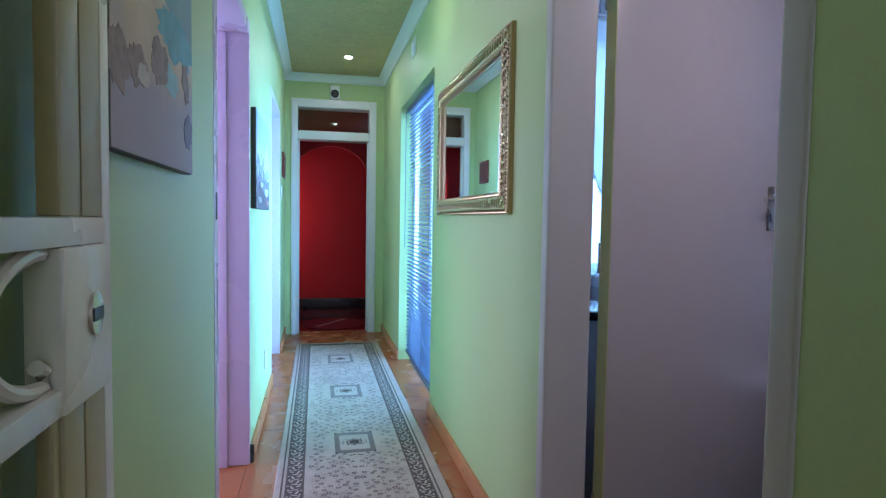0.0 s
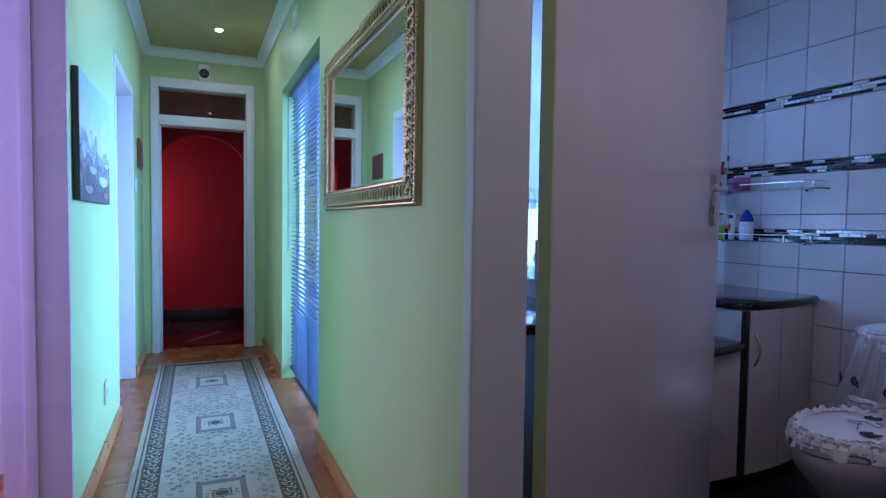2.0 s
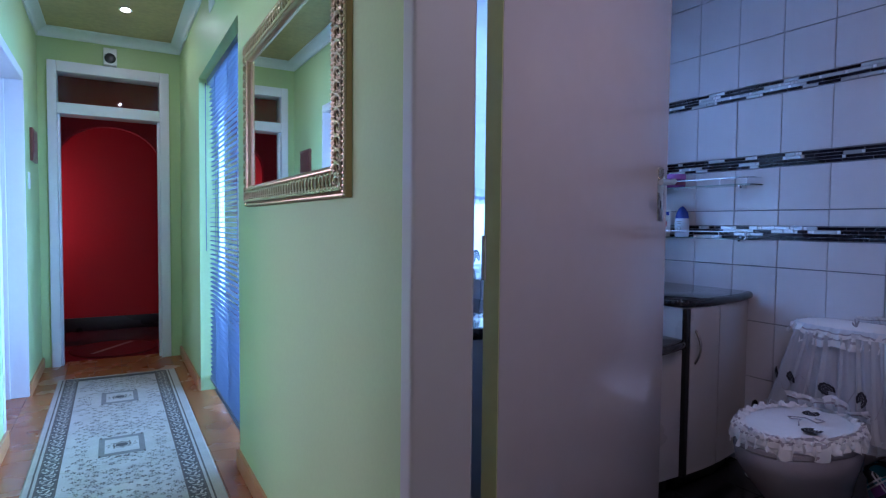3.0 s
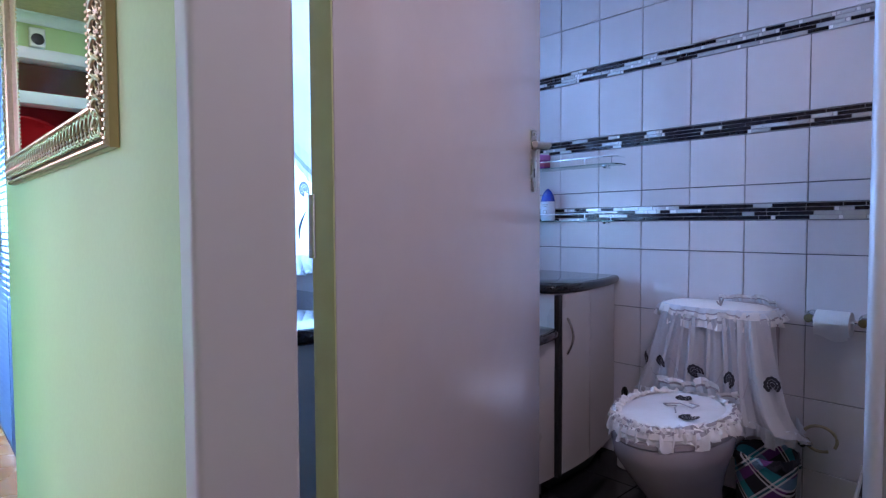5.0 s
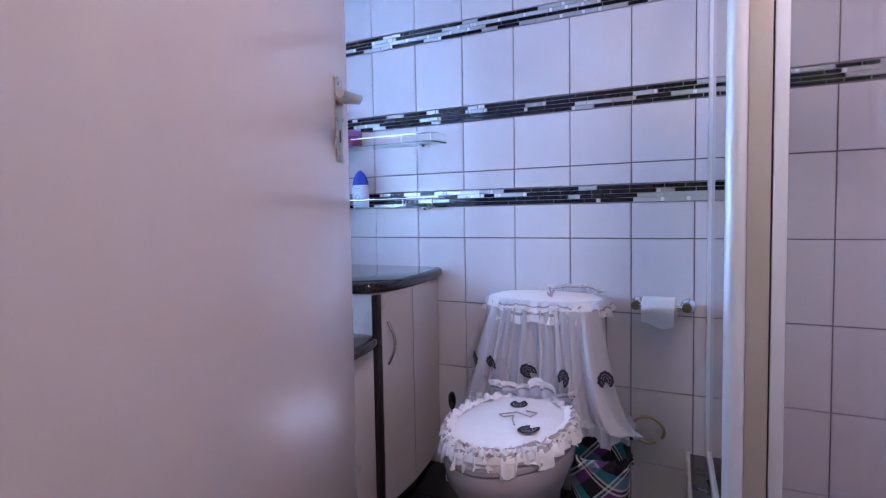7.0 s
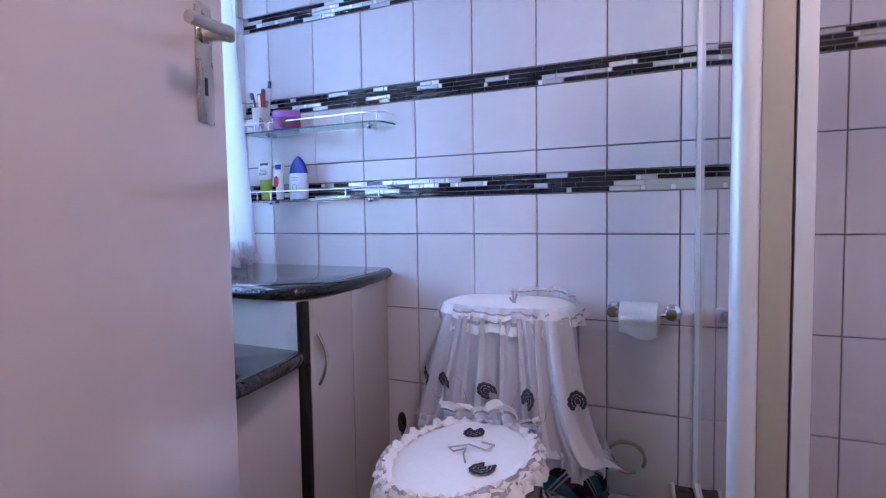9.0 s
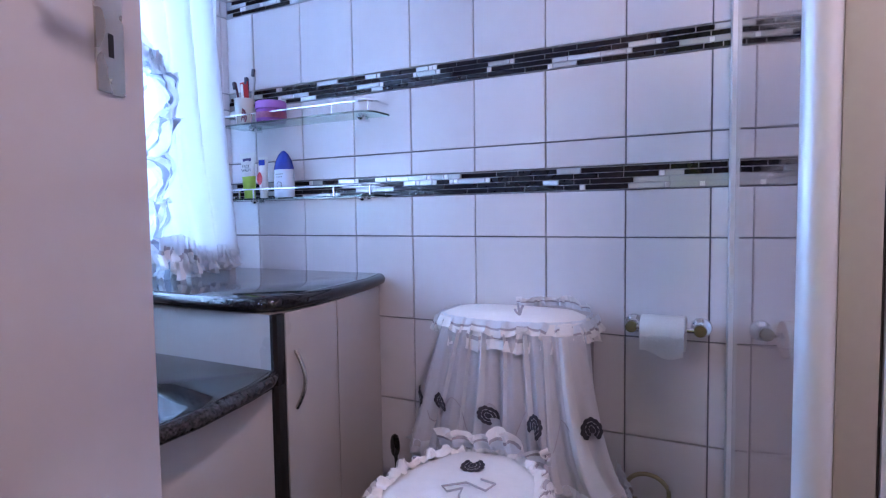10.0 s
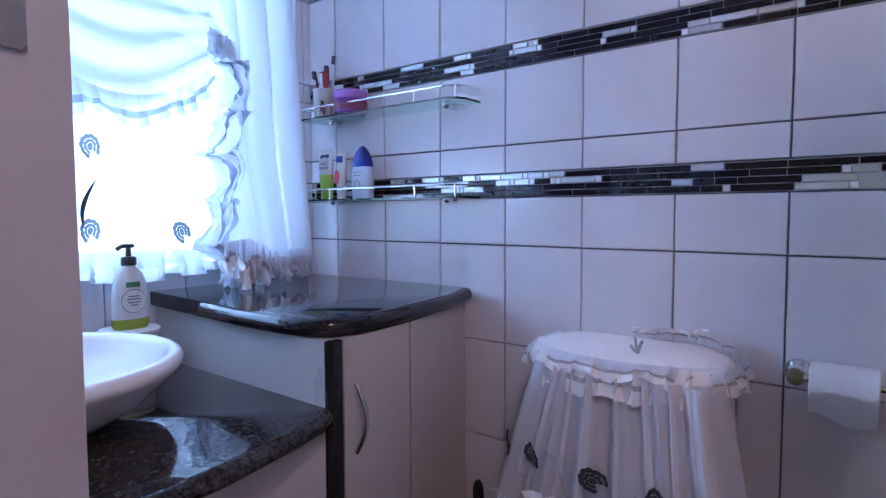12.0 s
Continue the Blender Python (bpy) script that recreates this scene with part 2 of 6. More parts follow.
box(bm, -0.7, 2.5, 8.8, 8.9, 0, HC)
box(bm, -0.7, 0.2, YE + 0.16, YE + 0.2, 0, HC)
box(bm, 1.6, 2.5, YE + 0.16, YE + 0.2, 0, HC)
box(bm, -0.7, 2.5, YE + 0.16, 9.1, HC, HC + 0.1)
struct("wall_red_room", bm, RED, "deep red painted walls of the far room", "wall")
bm = B()
box(bm, -0.6, 2.4, 8.782, 8.8, 0, 0.15, 0.004)
struct("baseboard_red_room", bm, BLACK, "black skirting in the red room", "baseboard")
REDMAT = mat("red_mat_pile", (0.25, 0.010, 0.016), 0.8, grain=250, amount=0.3, blotch=8, bump=0.4)
# Pale colour for a strip that stands for the slanting highlight on the floor.
PALEGLINT = mat("pale_pink_glint", (0.55, 0.30, 0.28), 0.8, grain=200, amount=0.2)
mt_ = thing("round_mat", (0.91, 7.70, 0), "round red mat on the dark floor with a painted slanting glint", "mat")
bm = B()
lathe(bm, (0.91, 7.70, 0.0005), [(0.355, 0.0), (0.36, 0.003), (0.355, 0.008), (0.33, 0.010), (0.05, 0.013)], 48)
part("mat_disc", bm, REDMAT, mt_)
bm = B()
prism(bm, [(0.72, 7.475), (0.755, 7.455), (1.085, 7.925), (1.045, 7.945)], 0.0138, 0.0150)
part("floor_glint", bm, PALEGLINT, mt_, "pale glint painted as a strip")
# arch in the red room
AX, AW, AZ = 0.90, 0.45, 1.78
bm = B()
ring = [(AX - AW, 0.0)] + [(AX - AW * math.cos(math.pi * i / 20), AZ + 0.36 * math.sin(math.pi * i / 20)) for i in range(21)] + [(AX + AW, 0.0)]
outer = [(-0.6, 0.0)] + [(-0.6 + 3.0 * i / 20, HC) for i in range(21)] + [(2.4, 0.0)]
f = [[bm.verts.new((x, y, z)) for x, z in r] for y in (8.2, 8.3) for r in (ring, outer)]
for i in range(len(ring) - 1):
    bm.faces.new((f[0][i], f[0][i + 1], f[1][i + 1], f[1][i]))
    bm.faces.new((f[2][i], f[2][i + 1], f[3][i + 1], f[3][i]))
    bm.faces.new((f[0][i], f[0][i + 1], f[2][i + 1], f[2][i]))
struct("wall_arch", bm, RED, "red partition wall with a round-topped arch", "wall")

# bathroom shell
bm = B()
box(bm, XW + 0.012, XW + 0.16, YS - 0.15, YW + 0.15, 0, HB + 0.1)
TILED = struct("wall_bath_east", bm, GROUT, "bathroom wall of glossy white tiles with dark mosaic bands", "wall")
WX0, WX1, WZ0, WZ1 = 2.05, 3.46, 0.93, 2.25
bm = B()
for x0, x1, z0, z1 in ((XI, WX0, 0, HB + 0.1), (WX1, XW + 0.012, 0, HB + 0.1), (WX0, WX1, 0, WZ0), (WX0, WX1, WZ1, HB + 0.1)):
    box(bm, x0, x1, YW + 0.012, YW + 0.16, z0, z1)
WINWALL = struct("wall_bath_north", bm, GROUT, "tiled bathroom wall around the window", "wall")
bm = B()
box(bm, XI, XW, YS - 0.15, YS, 0, HB)
struct("wall_bath_south", bm, TILE, "white tiled wall behind the shower", "wall")
bm = B()
for y0, y1, z0, z1 in ((YS, DY0 - 0.0, 0, HB), (DY0, DY1, DH, HB), (DY1, YW, 0, HB)):
    box(bm, XI - 0.008, XI, y0, y1, z0, z1)
struct("wall_bath_west", bm, TILE, "white tiled inner face of the corridor wall", "wall")
bm = B()
box(bm, XI, XW + 0.012, YS - 0.15, YW + 0.15, HB, HB + 0.1)
struct("ceiling_bath", bm, BCEIL, "white bathroom ceiling", "ceiling")

# skirtings and cornice
bm = B()
for y0, y1 in ((-1.0, A0 - 0.07), (A1 + 0.033, S0), (S1 + 0.0, YE)):
    box(bm, XL, XL + 0.018, y0, y1, 0, 0.085, 0.004)
for y0, y1 in ((-1.0, DY0 - 0.07), (DY1 + 0.024, RY0), (RY1, YE)):
    box(bm, XR - 0.018, XR, y0, y1, 0, 0.085, 0.004)
bme = B()
box(bme, XL, XL + 0.021, A1 + 0.013, A1 + 0.032, 0, 0.09, 0.003)
struct("baseboard_end", bme, BLACK, "black end cap on the skirting", "baseboard")
struct("baseboard", bm, WOOD, "orange-brown wooden skirting along the corridor", "baseboard")


def cove(bm, p0, p1, inward, z, r=0.075):
    p0, p1, w = Vector(p0), Vector(p1), Vector(inward)
    prof = [(r, 0), (r, -0.012), (r * 0.72, -0.016), (r * 0.34, -0.034), (r * 0.16, -r * 0.72), (0.012, -r), (0, -r), (0, 0)]
    loft(bm, [[p + w * a + Vector((0, 0, z + b)) for a, b in prof] for p in (p0, p1)])


bm = B()
cove(bm, (XL, -1.3, 0), (XL, YE, 0), (1, 0, 0), HC)
cove(bm, (XR, -1.3, 0), (XR, YE, 0), (-1, 0, 0), HC)
cove(bm, (XL, YE, 0), (XR, YE, 0), (0, -1, 0), HC)
struct("trim", bm, CORNICE, "white moulded ceiling cornice", "cornice")

# end door frame with fanlight
f = thing("door_1", (0.9, YE, 0), "white painted door frame with glazed fanlight", "door frame", kind="structure")
yf, yb = YE - 0.022, YE + 0.17
for nm, a in (("jamb", (0.465, 0.53, yf, yb, 0, 2.487)), ("jamb", (1.275, 1.35, yf, yb, 0, 2.487)),
              ("head", (0.53, 1.275, yf, yb, 2.40, 2.487)), ("transom_bar", (0.53, 1.275, yf, yb, 2.065, 2.155))):
    bm = B()
    box(bm, *a, 0.008)
    part(nm, bm, WHITE, f)
bm = B()
box(bm, 0.53, 1.275, YE + 0.07, YE + 0.075, 2.155, 2.40)
part("pane", bm, GLASS, f, "clear fanlight glass")
bm = B()
box(bm, 0.53, 0.548, YE + 0.03, YE + 0.09, 0, 2.065, 0.003)
box(bm, 1.257, 1.275, YE + 0.03, YE + 0.09, 0, 2.065, 0.003)
part("stop", bm, WHITE, f)
bm = B()
box(bm, 1.268, 1.2745, YE + 0.095, YE + 0.12, 1.08, 1.22, 0.002)
part("strike_plate", bm, STEEL, f)


def side_frame(name, y0, y1, material, label):
    """A doorway lining in the west wall."""
    f = thing(name, (XL, (y0 + y1) / 2, 0), label, "door frame", kind="structure")
    xa, xb = XL - 0.21, XL + 0.004
    for nm, a in (("jamb", (xa, xb, y0 - 0.055, y0 + 0.012, 0, SH + 0.05)), ("jamb", (xa, xb, y1 - 0.012, y1 + 0.012, 0, SH + 0.05)),
                  ("head", (xa, xb, y0 + 0.012, y1 - 0.012, SH - 0.012, SH + 0.05))):
        bm = B()
        box(bm, *a, 0.006)
        part(nm, bm, material, f)
    bm = B()
    box(bm, XL - 0.14, XL - 0.10, y1 - 0.028, y1 - 0.0125, 0, SH - 0.0125, 0.003)
    part("stop", bm, material, f)
    return f


d = side_frame("door_2", A0, A1, LILAC_CAST, "pale steel door frame of a side room, lilac light in its colour")
bm = B()
box(bm, XL - 0.085, XL - 0.055, A0 + 0.012, A0 + 0.0155, 1.20, 1.34, 0.001)
part("strike_plate", bm, STEEL, d)
bm = B()
box(bm, XL + 0.0042, XL + 0.007, A0 - 0.04, A0 - 0.022, 1.235, 1.325, 0.001)
part("lock_slot", bm, BLACK, d, "dark latch slot in the frame")
side_frame("door_3", S0, S1, WHITE, "white painted steel door frame of a far side room")

# bathroom door frame and leaf
f = thing("door_4", (XR, 2.08, 0), "white painted steel frame of the bathroom doorway", "door frame", kind="structure")
for nm, a in (("jamb", (XR - 0.006, XI - 0.001, DY1 - 0.030, DY1 + 0.022, 0, DH + 0.055)), ("jamb", (XR - 0.006, XI - 0.003, DY0 - 0.055, DY0 + 0.005, 0, DH + 0.055)),
              ("head", (XR - 0.006, XI - 0.003, DY0 + 0.005, DY1 - 0.030, DH - 0.005, DH + 0.055))):
    bm = B()
    box(bm, *a, 0.010, 4)
    part(nm, bm, JAMB, f)
HX, HY, LW, LA, LH = 1.640, 2.520, 0.910, 17.2, 2.15
leaf = thing("bathroom_door", (HX, HY, 0), "open glossy off-white flush door with steel lever handle", "door")


def leaf_part(name, material, boxes, label="", bevel=0.003, parent=None):
    """Boxes along the leaf: run from hinge, depth behind the face, height."""
    bm = B()
    for a in boxes:
        box(bm, *a, bevel)
    bmesh.ops.translate(bm, verts=bm.verts, vec=(HX, HY, 0))
    turn(bm, (HX, HY, 0), LA)
    return part(name, bm, material, parent or leaf, label)


panel = leaf_part("panel", LEAF, [(0.004, LW, 0.0, 0.046, 0.012, LH)])
leaf_part("hinge_edge", EDGE_BOUNCE, [(0.0, 0.0038, 0.0015, 0.0445, 0.014, LH - 0.002)], "hinge edge tinted with green wall bounce", 0.0)
for z in (0.25, 1.08, 1.92):
    bm = B()
    tube(bm, [(HX - 0.012, HY + 0.042, z), (HX - 0.012, HY + 0.042, z + 0.10)], 0.007, 10)
    part("hinge", bm, STEEL, leaf)
PX = LW - 0.058
plate = leaf_part("lock_plate", STEEL, [(PX - 0.021, PX + 0.021, -0.0035, 0.0, 1.222, 1.395)], "worn steel lock plate", 0.0016)
leaf_part("keyhole", BLACK, [(PX - 0.004, PX + 0.004, -0.0042, -0.0036, 1.262, 1.288)], "dark keyhole", 0.0, plate)
bm = B()
for z in (1.235, 1.383):
    tube(bm, [(HX + PX, HY - 0.0034, z), (HX + PX, HY - 0.005, z)], 0.004, 10)
part("screw", turn(bm, (HX, HY, 0), LA), STEEL, plate)
bm = B()
pts = [(PX, -0.003), (PX, -0.03), (PX + 0.004, -0.042), (PX - 0.012, -0.05), (PX - 0.05, -0.052), (PX - 0.105, -0.046)]
tube(bm, [(HX + a, HY + b, 1.350 - 0.010 * k / 5 + (0.004 if k == 3 else 0)) for k, (a, b) in enumerate(pts)], 0.0085, 12)
tube(bm, [(HX + PX, HY - 0.003, 1.352), (HX + PX, HY - 0.012, 1.352)], 0.015, 16)
part("lever_handle", turn(bm, (HX, HY, 0), LA), STEEL, leaf, "curved steel lever handle")
leaf_part("latch_edge", STEEL, [(LW - 0.0005, LW + 0.0012, 0.010, 0.030, 1.20, 1.41)], "steel latch forend", 0.0)

# vanity: tall unit, low unit, worktops
top_out = [(3.699, 3.915), (3.10, 3.915), (3.083, 3.60), (3.071, 3.42), (3.074, 3.28), (3.089, 3.21), (3.117, 3.175), (3.165, 3.156), (3.25, 3.151),
           (3.40, 3.167), (3.55, 3.188), (3.699, 3.236)]


def worktop(outline, z0, z1, material, label):
    """A stone slab with a rounded nosing along its front."""
    cx = sum(p[0] for p in outline) / len(outline)
    cy = sum(p[1] for p in outline) / len(outline)
    w = thing("worktop", (cx, cy, z0), label, "worktop")
    bm = B()
    prism(bm, outline, z0, z1, 0.004, 2)
    part("slab", bm, material, w)
    front = [p for p in outline if p[1] < 3.7]
    bm = B()
    r = (z1 - z0) / 2
    tube(bm, [(x, y, (z0 + z1) / 2) for x, y in front], r - 0.0008, 12)
    part("nosing", bm, material, w)
    return w


worktop(top_out, 0.842, 0.882, GRANITE, "polished black granite worktop with rounded front corner")
tall = thing("tall_cabinet", (3.4, 3.5, 0), "off-white curved bathroom cabinet with black trim", "cabinet")
bm = B()
prism(bm, [(3.695, 3.91), (3.115, 3.91), (3.088, 3.50), (3.081, 3.152), (3.12, 3.152), (3.45, 3.19), (3.695, 3.27)], 0.09, 0.842)
part("body", bm, CABINET, tall)
bm = B()
prism(bm, [(3.695, 3.90), (3.14, 3.90), (3.14, 3.22), (3.45, 3.23), (3.695, 3.31)], 0.0, 0.09)
part("plinth", bm, BLACK, tall)
bm = B()
prism(bm, [(3.0805, 3.1515), (3.0795, 3.142), (3.086, 3.134), (3.110, 3.133), (3.116, 3.137), (3.116, 3.1515)], 0.09, 0.842)
part("corner_post", bm, TRIM, tall, "black corner edging")


def curve_y(x):
    return 3.138 + 0.30 * max(0.0, x - 3.12) ** 2


def curved_door(x0, x1):
    bm = B()
    xs = [x0 + (x1 - x0) * i / 8 for i in range(9)]
    prism(bm, [(x, curve_y(x)) for x in xs] + [(x, curve_y(x) + 0.016) for x in xs[::-1]], 0.095, 0.8415)
    return part("door", bm, CABINET, tall)


da = curved_door(3.121, 3.345)
curved_door(3.350, 3.690)
bm = B()
tube(bm, [(3.153 + 0.012 * math.sin(math.pi * k / 10) * 0.4, curve_y(3.153) - 0.001 - 0.026 * math.sin(math.pi * k / 10), 0.592 + 0.15 * k / 10) for k in range(11)], 0.0055, 10)
part("handle", bm, STEEL, da, "bowed metal pull handle")

low_out = [(3.085, 3.915), (2.275, 3.915), (2.282, 3.150), (2.32, 3.128), (2.40, 3.105), (2.56, 3.075), (2.68, 3.070), (2.80, 3.075), (2.96, 3.105), (3.04, 3.128), (3.078, 3.150)]
worktop(low_out, 0.668, 0.708, GRANITE2, "speckled black granite worktop under the basin")
low = thing("vanity_cabinet", (2.68, 3.5, 0), "off-white vanity cabinet below the basin", "cabinet")
bm = B()
box(bm, 2.29, 3.075, 3.16, 3.91, 0.09, 0.668)
part("body", bm, CABINET, low)
bm = B()
box(bm, 2.30, 3.075, 3.21, 3.90, 0.0, 0.09)
part("plinth", bm, BLACK, low)
for i in range(2):
    bm = B()
    box(bm, 2.292 + 0.392 * i, 2.680 + 0.392 * i, 3.142, 3.159, 0.095, 0.662, 0.003)
    part("door", bm, CABINET, low)
# the matching unit at the other side of the basin
worktop([(5.36 - x, y - 0.19 if y < 3.7 else y) for x, y in top_out][::-1], 0.842, 0.882, GRANITE, "polished black granite worktop on the second cabinet")
other = thing("tall_cabinet", (1.95, 3.5, 0), "off-white curved cabinet behind the open door", "cabinet")
bm = B()
prism(bm, [(1.665, 3.91), (2.245, 3.91), (2.268, 3.50), (2.275, 3.02), (2.24, 2.985), (1.91, 2.99), (1.665, 3.07)][::-1], 0.09, 0.842)
part("body", bm, CABINET, other)
bm = B()
prism(bm, [(1.665, 3.90), (2.22, 3.90), (2.22, 3.22), (1.91, 3.23), (1.665, 3.31)][::-1], 0.0, 0.09)
part("plinth", bm, BLACK, other)

# ---- corridor things ----
def nodes_of(m):
    return m.node_tree.nodes, m.node_tree.links


def painting_material(name, low, mid, high, z0, z1, scale):
    """Brushed bands of colour from bottom to top, broken up by noise."""
    m = mat(name, (1, 1, 1), 0.6, grain=150, amount=0.05, bump=0.08, spec=0.3)
    n, l = nodes_of(m)
    geo = n.new("ShaderNodeNewGeometry")
    sep = n.new("ShaderNodeSeparateXYZ")
    l.new(geo.outputs["Position"], sep.inputs[0])
    ns = n.new("ShaderNodeTexNoise")
    ns.inputs["Scale"].default_value, ns.inputs["Detail"].default_value = scale, 6
    l.new(geo.outputs["Position"], ns.inputs["Vector"])
    a = n.new("ShaderNodeMapRange")
    a.inputs["From Min"].default_value, a.inputs["From Max"].default_value = z0, z1
    l.new(sep.outputs[2], a.inputs["Value"])
    s = n.new("ShaderNodeMath")
    s.operation = "MULTIPLY_ADD"
    l.new(ns.outputs[0], s.inputs[0])
    s.inputs[1].default_value = 0.7
    l.new(a.outputs[0], s.inputs[2])
    t = n.new("ShaderNodeMath")
    t.operation = "SUBTRACT"
    l.new(s.outputs[0], t.inputs[0])
    t.inputs[1].default_value = 0.35
    r = n.new("ShaderNodeValToRGB")
    e = r.color_ramp.elements
    e[0].color, e[1].color = (*low, 1), (*high, 1)
    e[0].position, e[1].position = 0.2, 0.8
    for p, c in mid:
        k = e.new(p)
        k.color = (*c, 1)
    l.new(t.outputs[0], r.inputs[0])
    l.new(r.outputs[0], bsdf(m).inputs["Base Color"])
    return m


P1 = painting_material("beach_painting", (0.36, 0.30, 0.33), [(0.34, (0.50, 0.38, 0.27)), (0.48, (0.62, 0.48, 0.34)), (0.58, (0.20, 0.32, 0.36)), (0.70, (0.30, 0.42, 0.45))],
                       (0.16, 0.42, 0.54), 1.36, 1.95, 5)
P2 = painting_material("harbour_painting", (0.13, 0.10, 0.12), [(0.30, (0.30, 0.27, 0.29)), (0.36, (0.11, 0.11, 0.16)), (0.42, (0.46, 0.50, 0.54)), (0.50, (0.22, 0.25, 0.33)), (0.58, (0.62, 0.65, 0.70))],
                       (0.44, 0.58, 0.74), 1.28, 1.78, 11)
DARK = mat("dark_canvas_edge", (0.06, 0.07, 0.08), 0.6)
REDBROWN = mat("mahogany_frame", (0.16, 0.045, 0.03), 0.35, grain=60, amount=0.15)
PLASTIC = mat("white_plastic", (0.74, 0.74, 0.72), 0.35, amount=0.02)


def canvas(name, y0, y1, z0, z1, depth, front, label):
    p = thing(name, (XL, (y0 + y1) / 2, z0), label, "painting")
    bm = B()
    box(bm, XL + 0.001, XL + depth, y0, y1, z0, z1, 0.002)
    part("stretcher", bm, DARK, p, "dark wrapped canvas side")
    bm = B()
    box(bm, XL + depth, XL + depth + 0.0025, y0 + 0.002, y1 - 0.002, z0 + 0.002, z1 - 0.002)
    part("canvas", bm, front, p)
    return p


pa = canvas("painting", 1.80, 2.385, 1.348, 2.12, 0.022, P1, "unframed canvas of a sandy beach with turquoise sea")
ROCK = mat("painted_rock", (0.26, 0.185, 0.165), 0.5, grain=38, amount=0.55, blotch=16, spec=0.1)
VIOLET = mat("painted_violet_rock", (0.20, 0.175, 0.26), 0.5, grain=45, amount=0.3, blotch=14, spec=0.1)
WASH = mat("painted_sea", (0.17, 0.37, 0.45), 0.5, grain=22, amount=0.35, blotch=9, spec=0.1)
SAND = mat("painted_sand_light", (0.50, 0.42, 0.38), 0.5, grain=40, amount=0.25, blotch=14, spec=0.1)
PALESEA = mat("painted_shallows", (0.30, 0.44, 0.46), 0.5, grain=30, amount=0.25, blotch=14, spec=0.1)
for k, (y, z, ry, rz, m_) in enumerate(((2.23, 1.631, 0.160, 0.050, WASH), (2.14, 1.532, 0.100, 0.030, PALESEA), (1.84, 1.493, 0.055, 0.045, ROCK), (1.94, 1.505, 0.055, 0.034, ROCK), (2.08, 1.546, 0.060, 0.040, ROCK), (2.31, 1.558, 0.035, 0.040, ROCK), (1.97, 1.496, 0.035, 0.018, SAND), (2.33, 1.446, 0.040, 0.040, VIOLET))):
    bm = B()
    n = 40
    edge = [(1 + 0.45 * noise.noise((2.1 * math.cos(2 * math.pi * i / n), 2.1 * math.sin(2 * math.pi * i / n), 3.3 * k)) + 0.2 * noise.noise((6 * math.cos(2 * math.pi * i / n), 6 * math.sin(2 * math.pi * i / n), 1.7 * k))) for i in range(n)]
    loft(bm, [[(x, min(2.381, y + ry * e * math.cos(2 * math.pi * i / n)), z + rz * e * math.sin(2 * math.pi * i / n)) for i, e in enumerate(edge)] for x in (XL + 0.0246, XL + 0.0249 + 0.00015 * k)])
    part("paint_patch", bm, m_, pa)
pb = canvas("painting", 3.92, 4.74, 1.288, 1.800, 0.024, P2, "unframed canvas of boats in a pale blue harbour")
for k, (y, z, a, b, c) in enumerate(((4.52, 1.40, 0.13, 0.034, (0.60, 0.58, 0.57)), (4.34, 1.365, 0.12, 0.030, (0.09, 0.07, 0.08)), (4.60, 1.335, 0.09, 0.022, (0.34, 0.10, 0.08)), (4.22, 1.43, 0.09, 0.022, (0.50, 0.52, 0.55)),
                                    (4.42, 1.455, 0.08, 0.016, (0.10, 0.12, 0.17)), (4.12, 1.345, 0.10, 0.024, (0.30, 0.26, 0.24)), (4.62, 1.475, 0.07, 0.014, (0.55, 0.50, 0.46)))):
    bm = B()
    n = 16
    loft(bm, [[(x, y + a * math.cos(2 * math.pi * i / n), z + b * math.sin(2 * math.pi * i / n) * (1 if i > n / 2 else 0.4)) for i in range(n)] for x in (XL + 0.0266, XL + 0.0278)])
    part("painted_boat", bm, mat("boat_paint", c, 0.5, grain=90, amount=0.2), pb)
sp = thing("small_picture", (XL, 6.62, 1.68), "small red-brown framed picture hung by the far door", "picture")
bm = B()
box(bm, XL + 0.001, XL + 0.02, 6.56, 6.86, 1.63, 1.865, 0.004)
part("frame", bm, REDBROWN, sp)
bm = B()
box(bm, XL + 0.02, XL + 0.0225, 6.585, 6.835, 1.655, 1.84)
part("print", bm, mat("red_print", (0.14, 0.03, 0.025), 0.4, grain=30, amount=0.4), sp)

for y, z, lab in ((4.69, 0.27, "white wall socket plate low on the green wall"), (6.45, 1.42, "white light switch plate on the green wall")):
    s = thing("wall_plate", (XL, y, z), lab, "socket")
    bm = B()
    box(bm, XL + 0.0005, XL + 0.009, y - 0.04, y + 0.04, z, z + 0.115, 0.003)
    part("cover", bm, PLASTIC, s)
    bm = B()
    box(bm, XL + 0.009, XL + 0.013, y - 0.012, y + 0.012, z + 0.04, z + 0.075, 0.002)
    part("rocker", bm, PLASTIC, s)

# alarm sensor over the end door
s = thing("wall_sensor", (0.912, YE, 2.5), "white box sensor with a round black lens over the door", "sensor")
bm = B()
box(bm, 0.858, 0.958, YE - 0.06, YE - 0.001, 2.488, 2.630, 0.012, 3)
part("housing", bm, PLASTIC, s)
bm = B()
lathe(bm, (0, 0, 0), [(0.042, 0.0), (0.042, 0.008), (0.034, 0.012), (0.018, 0.015), (0.002, 0.016)], 28)
bm.transform(Matrix.Translation((0.908, YE - 0.0595, 2.544)) @ Matrix.Rotation(radians(90), 4, "X"))
part("lens", bm, TRIM, s, "round black lens")

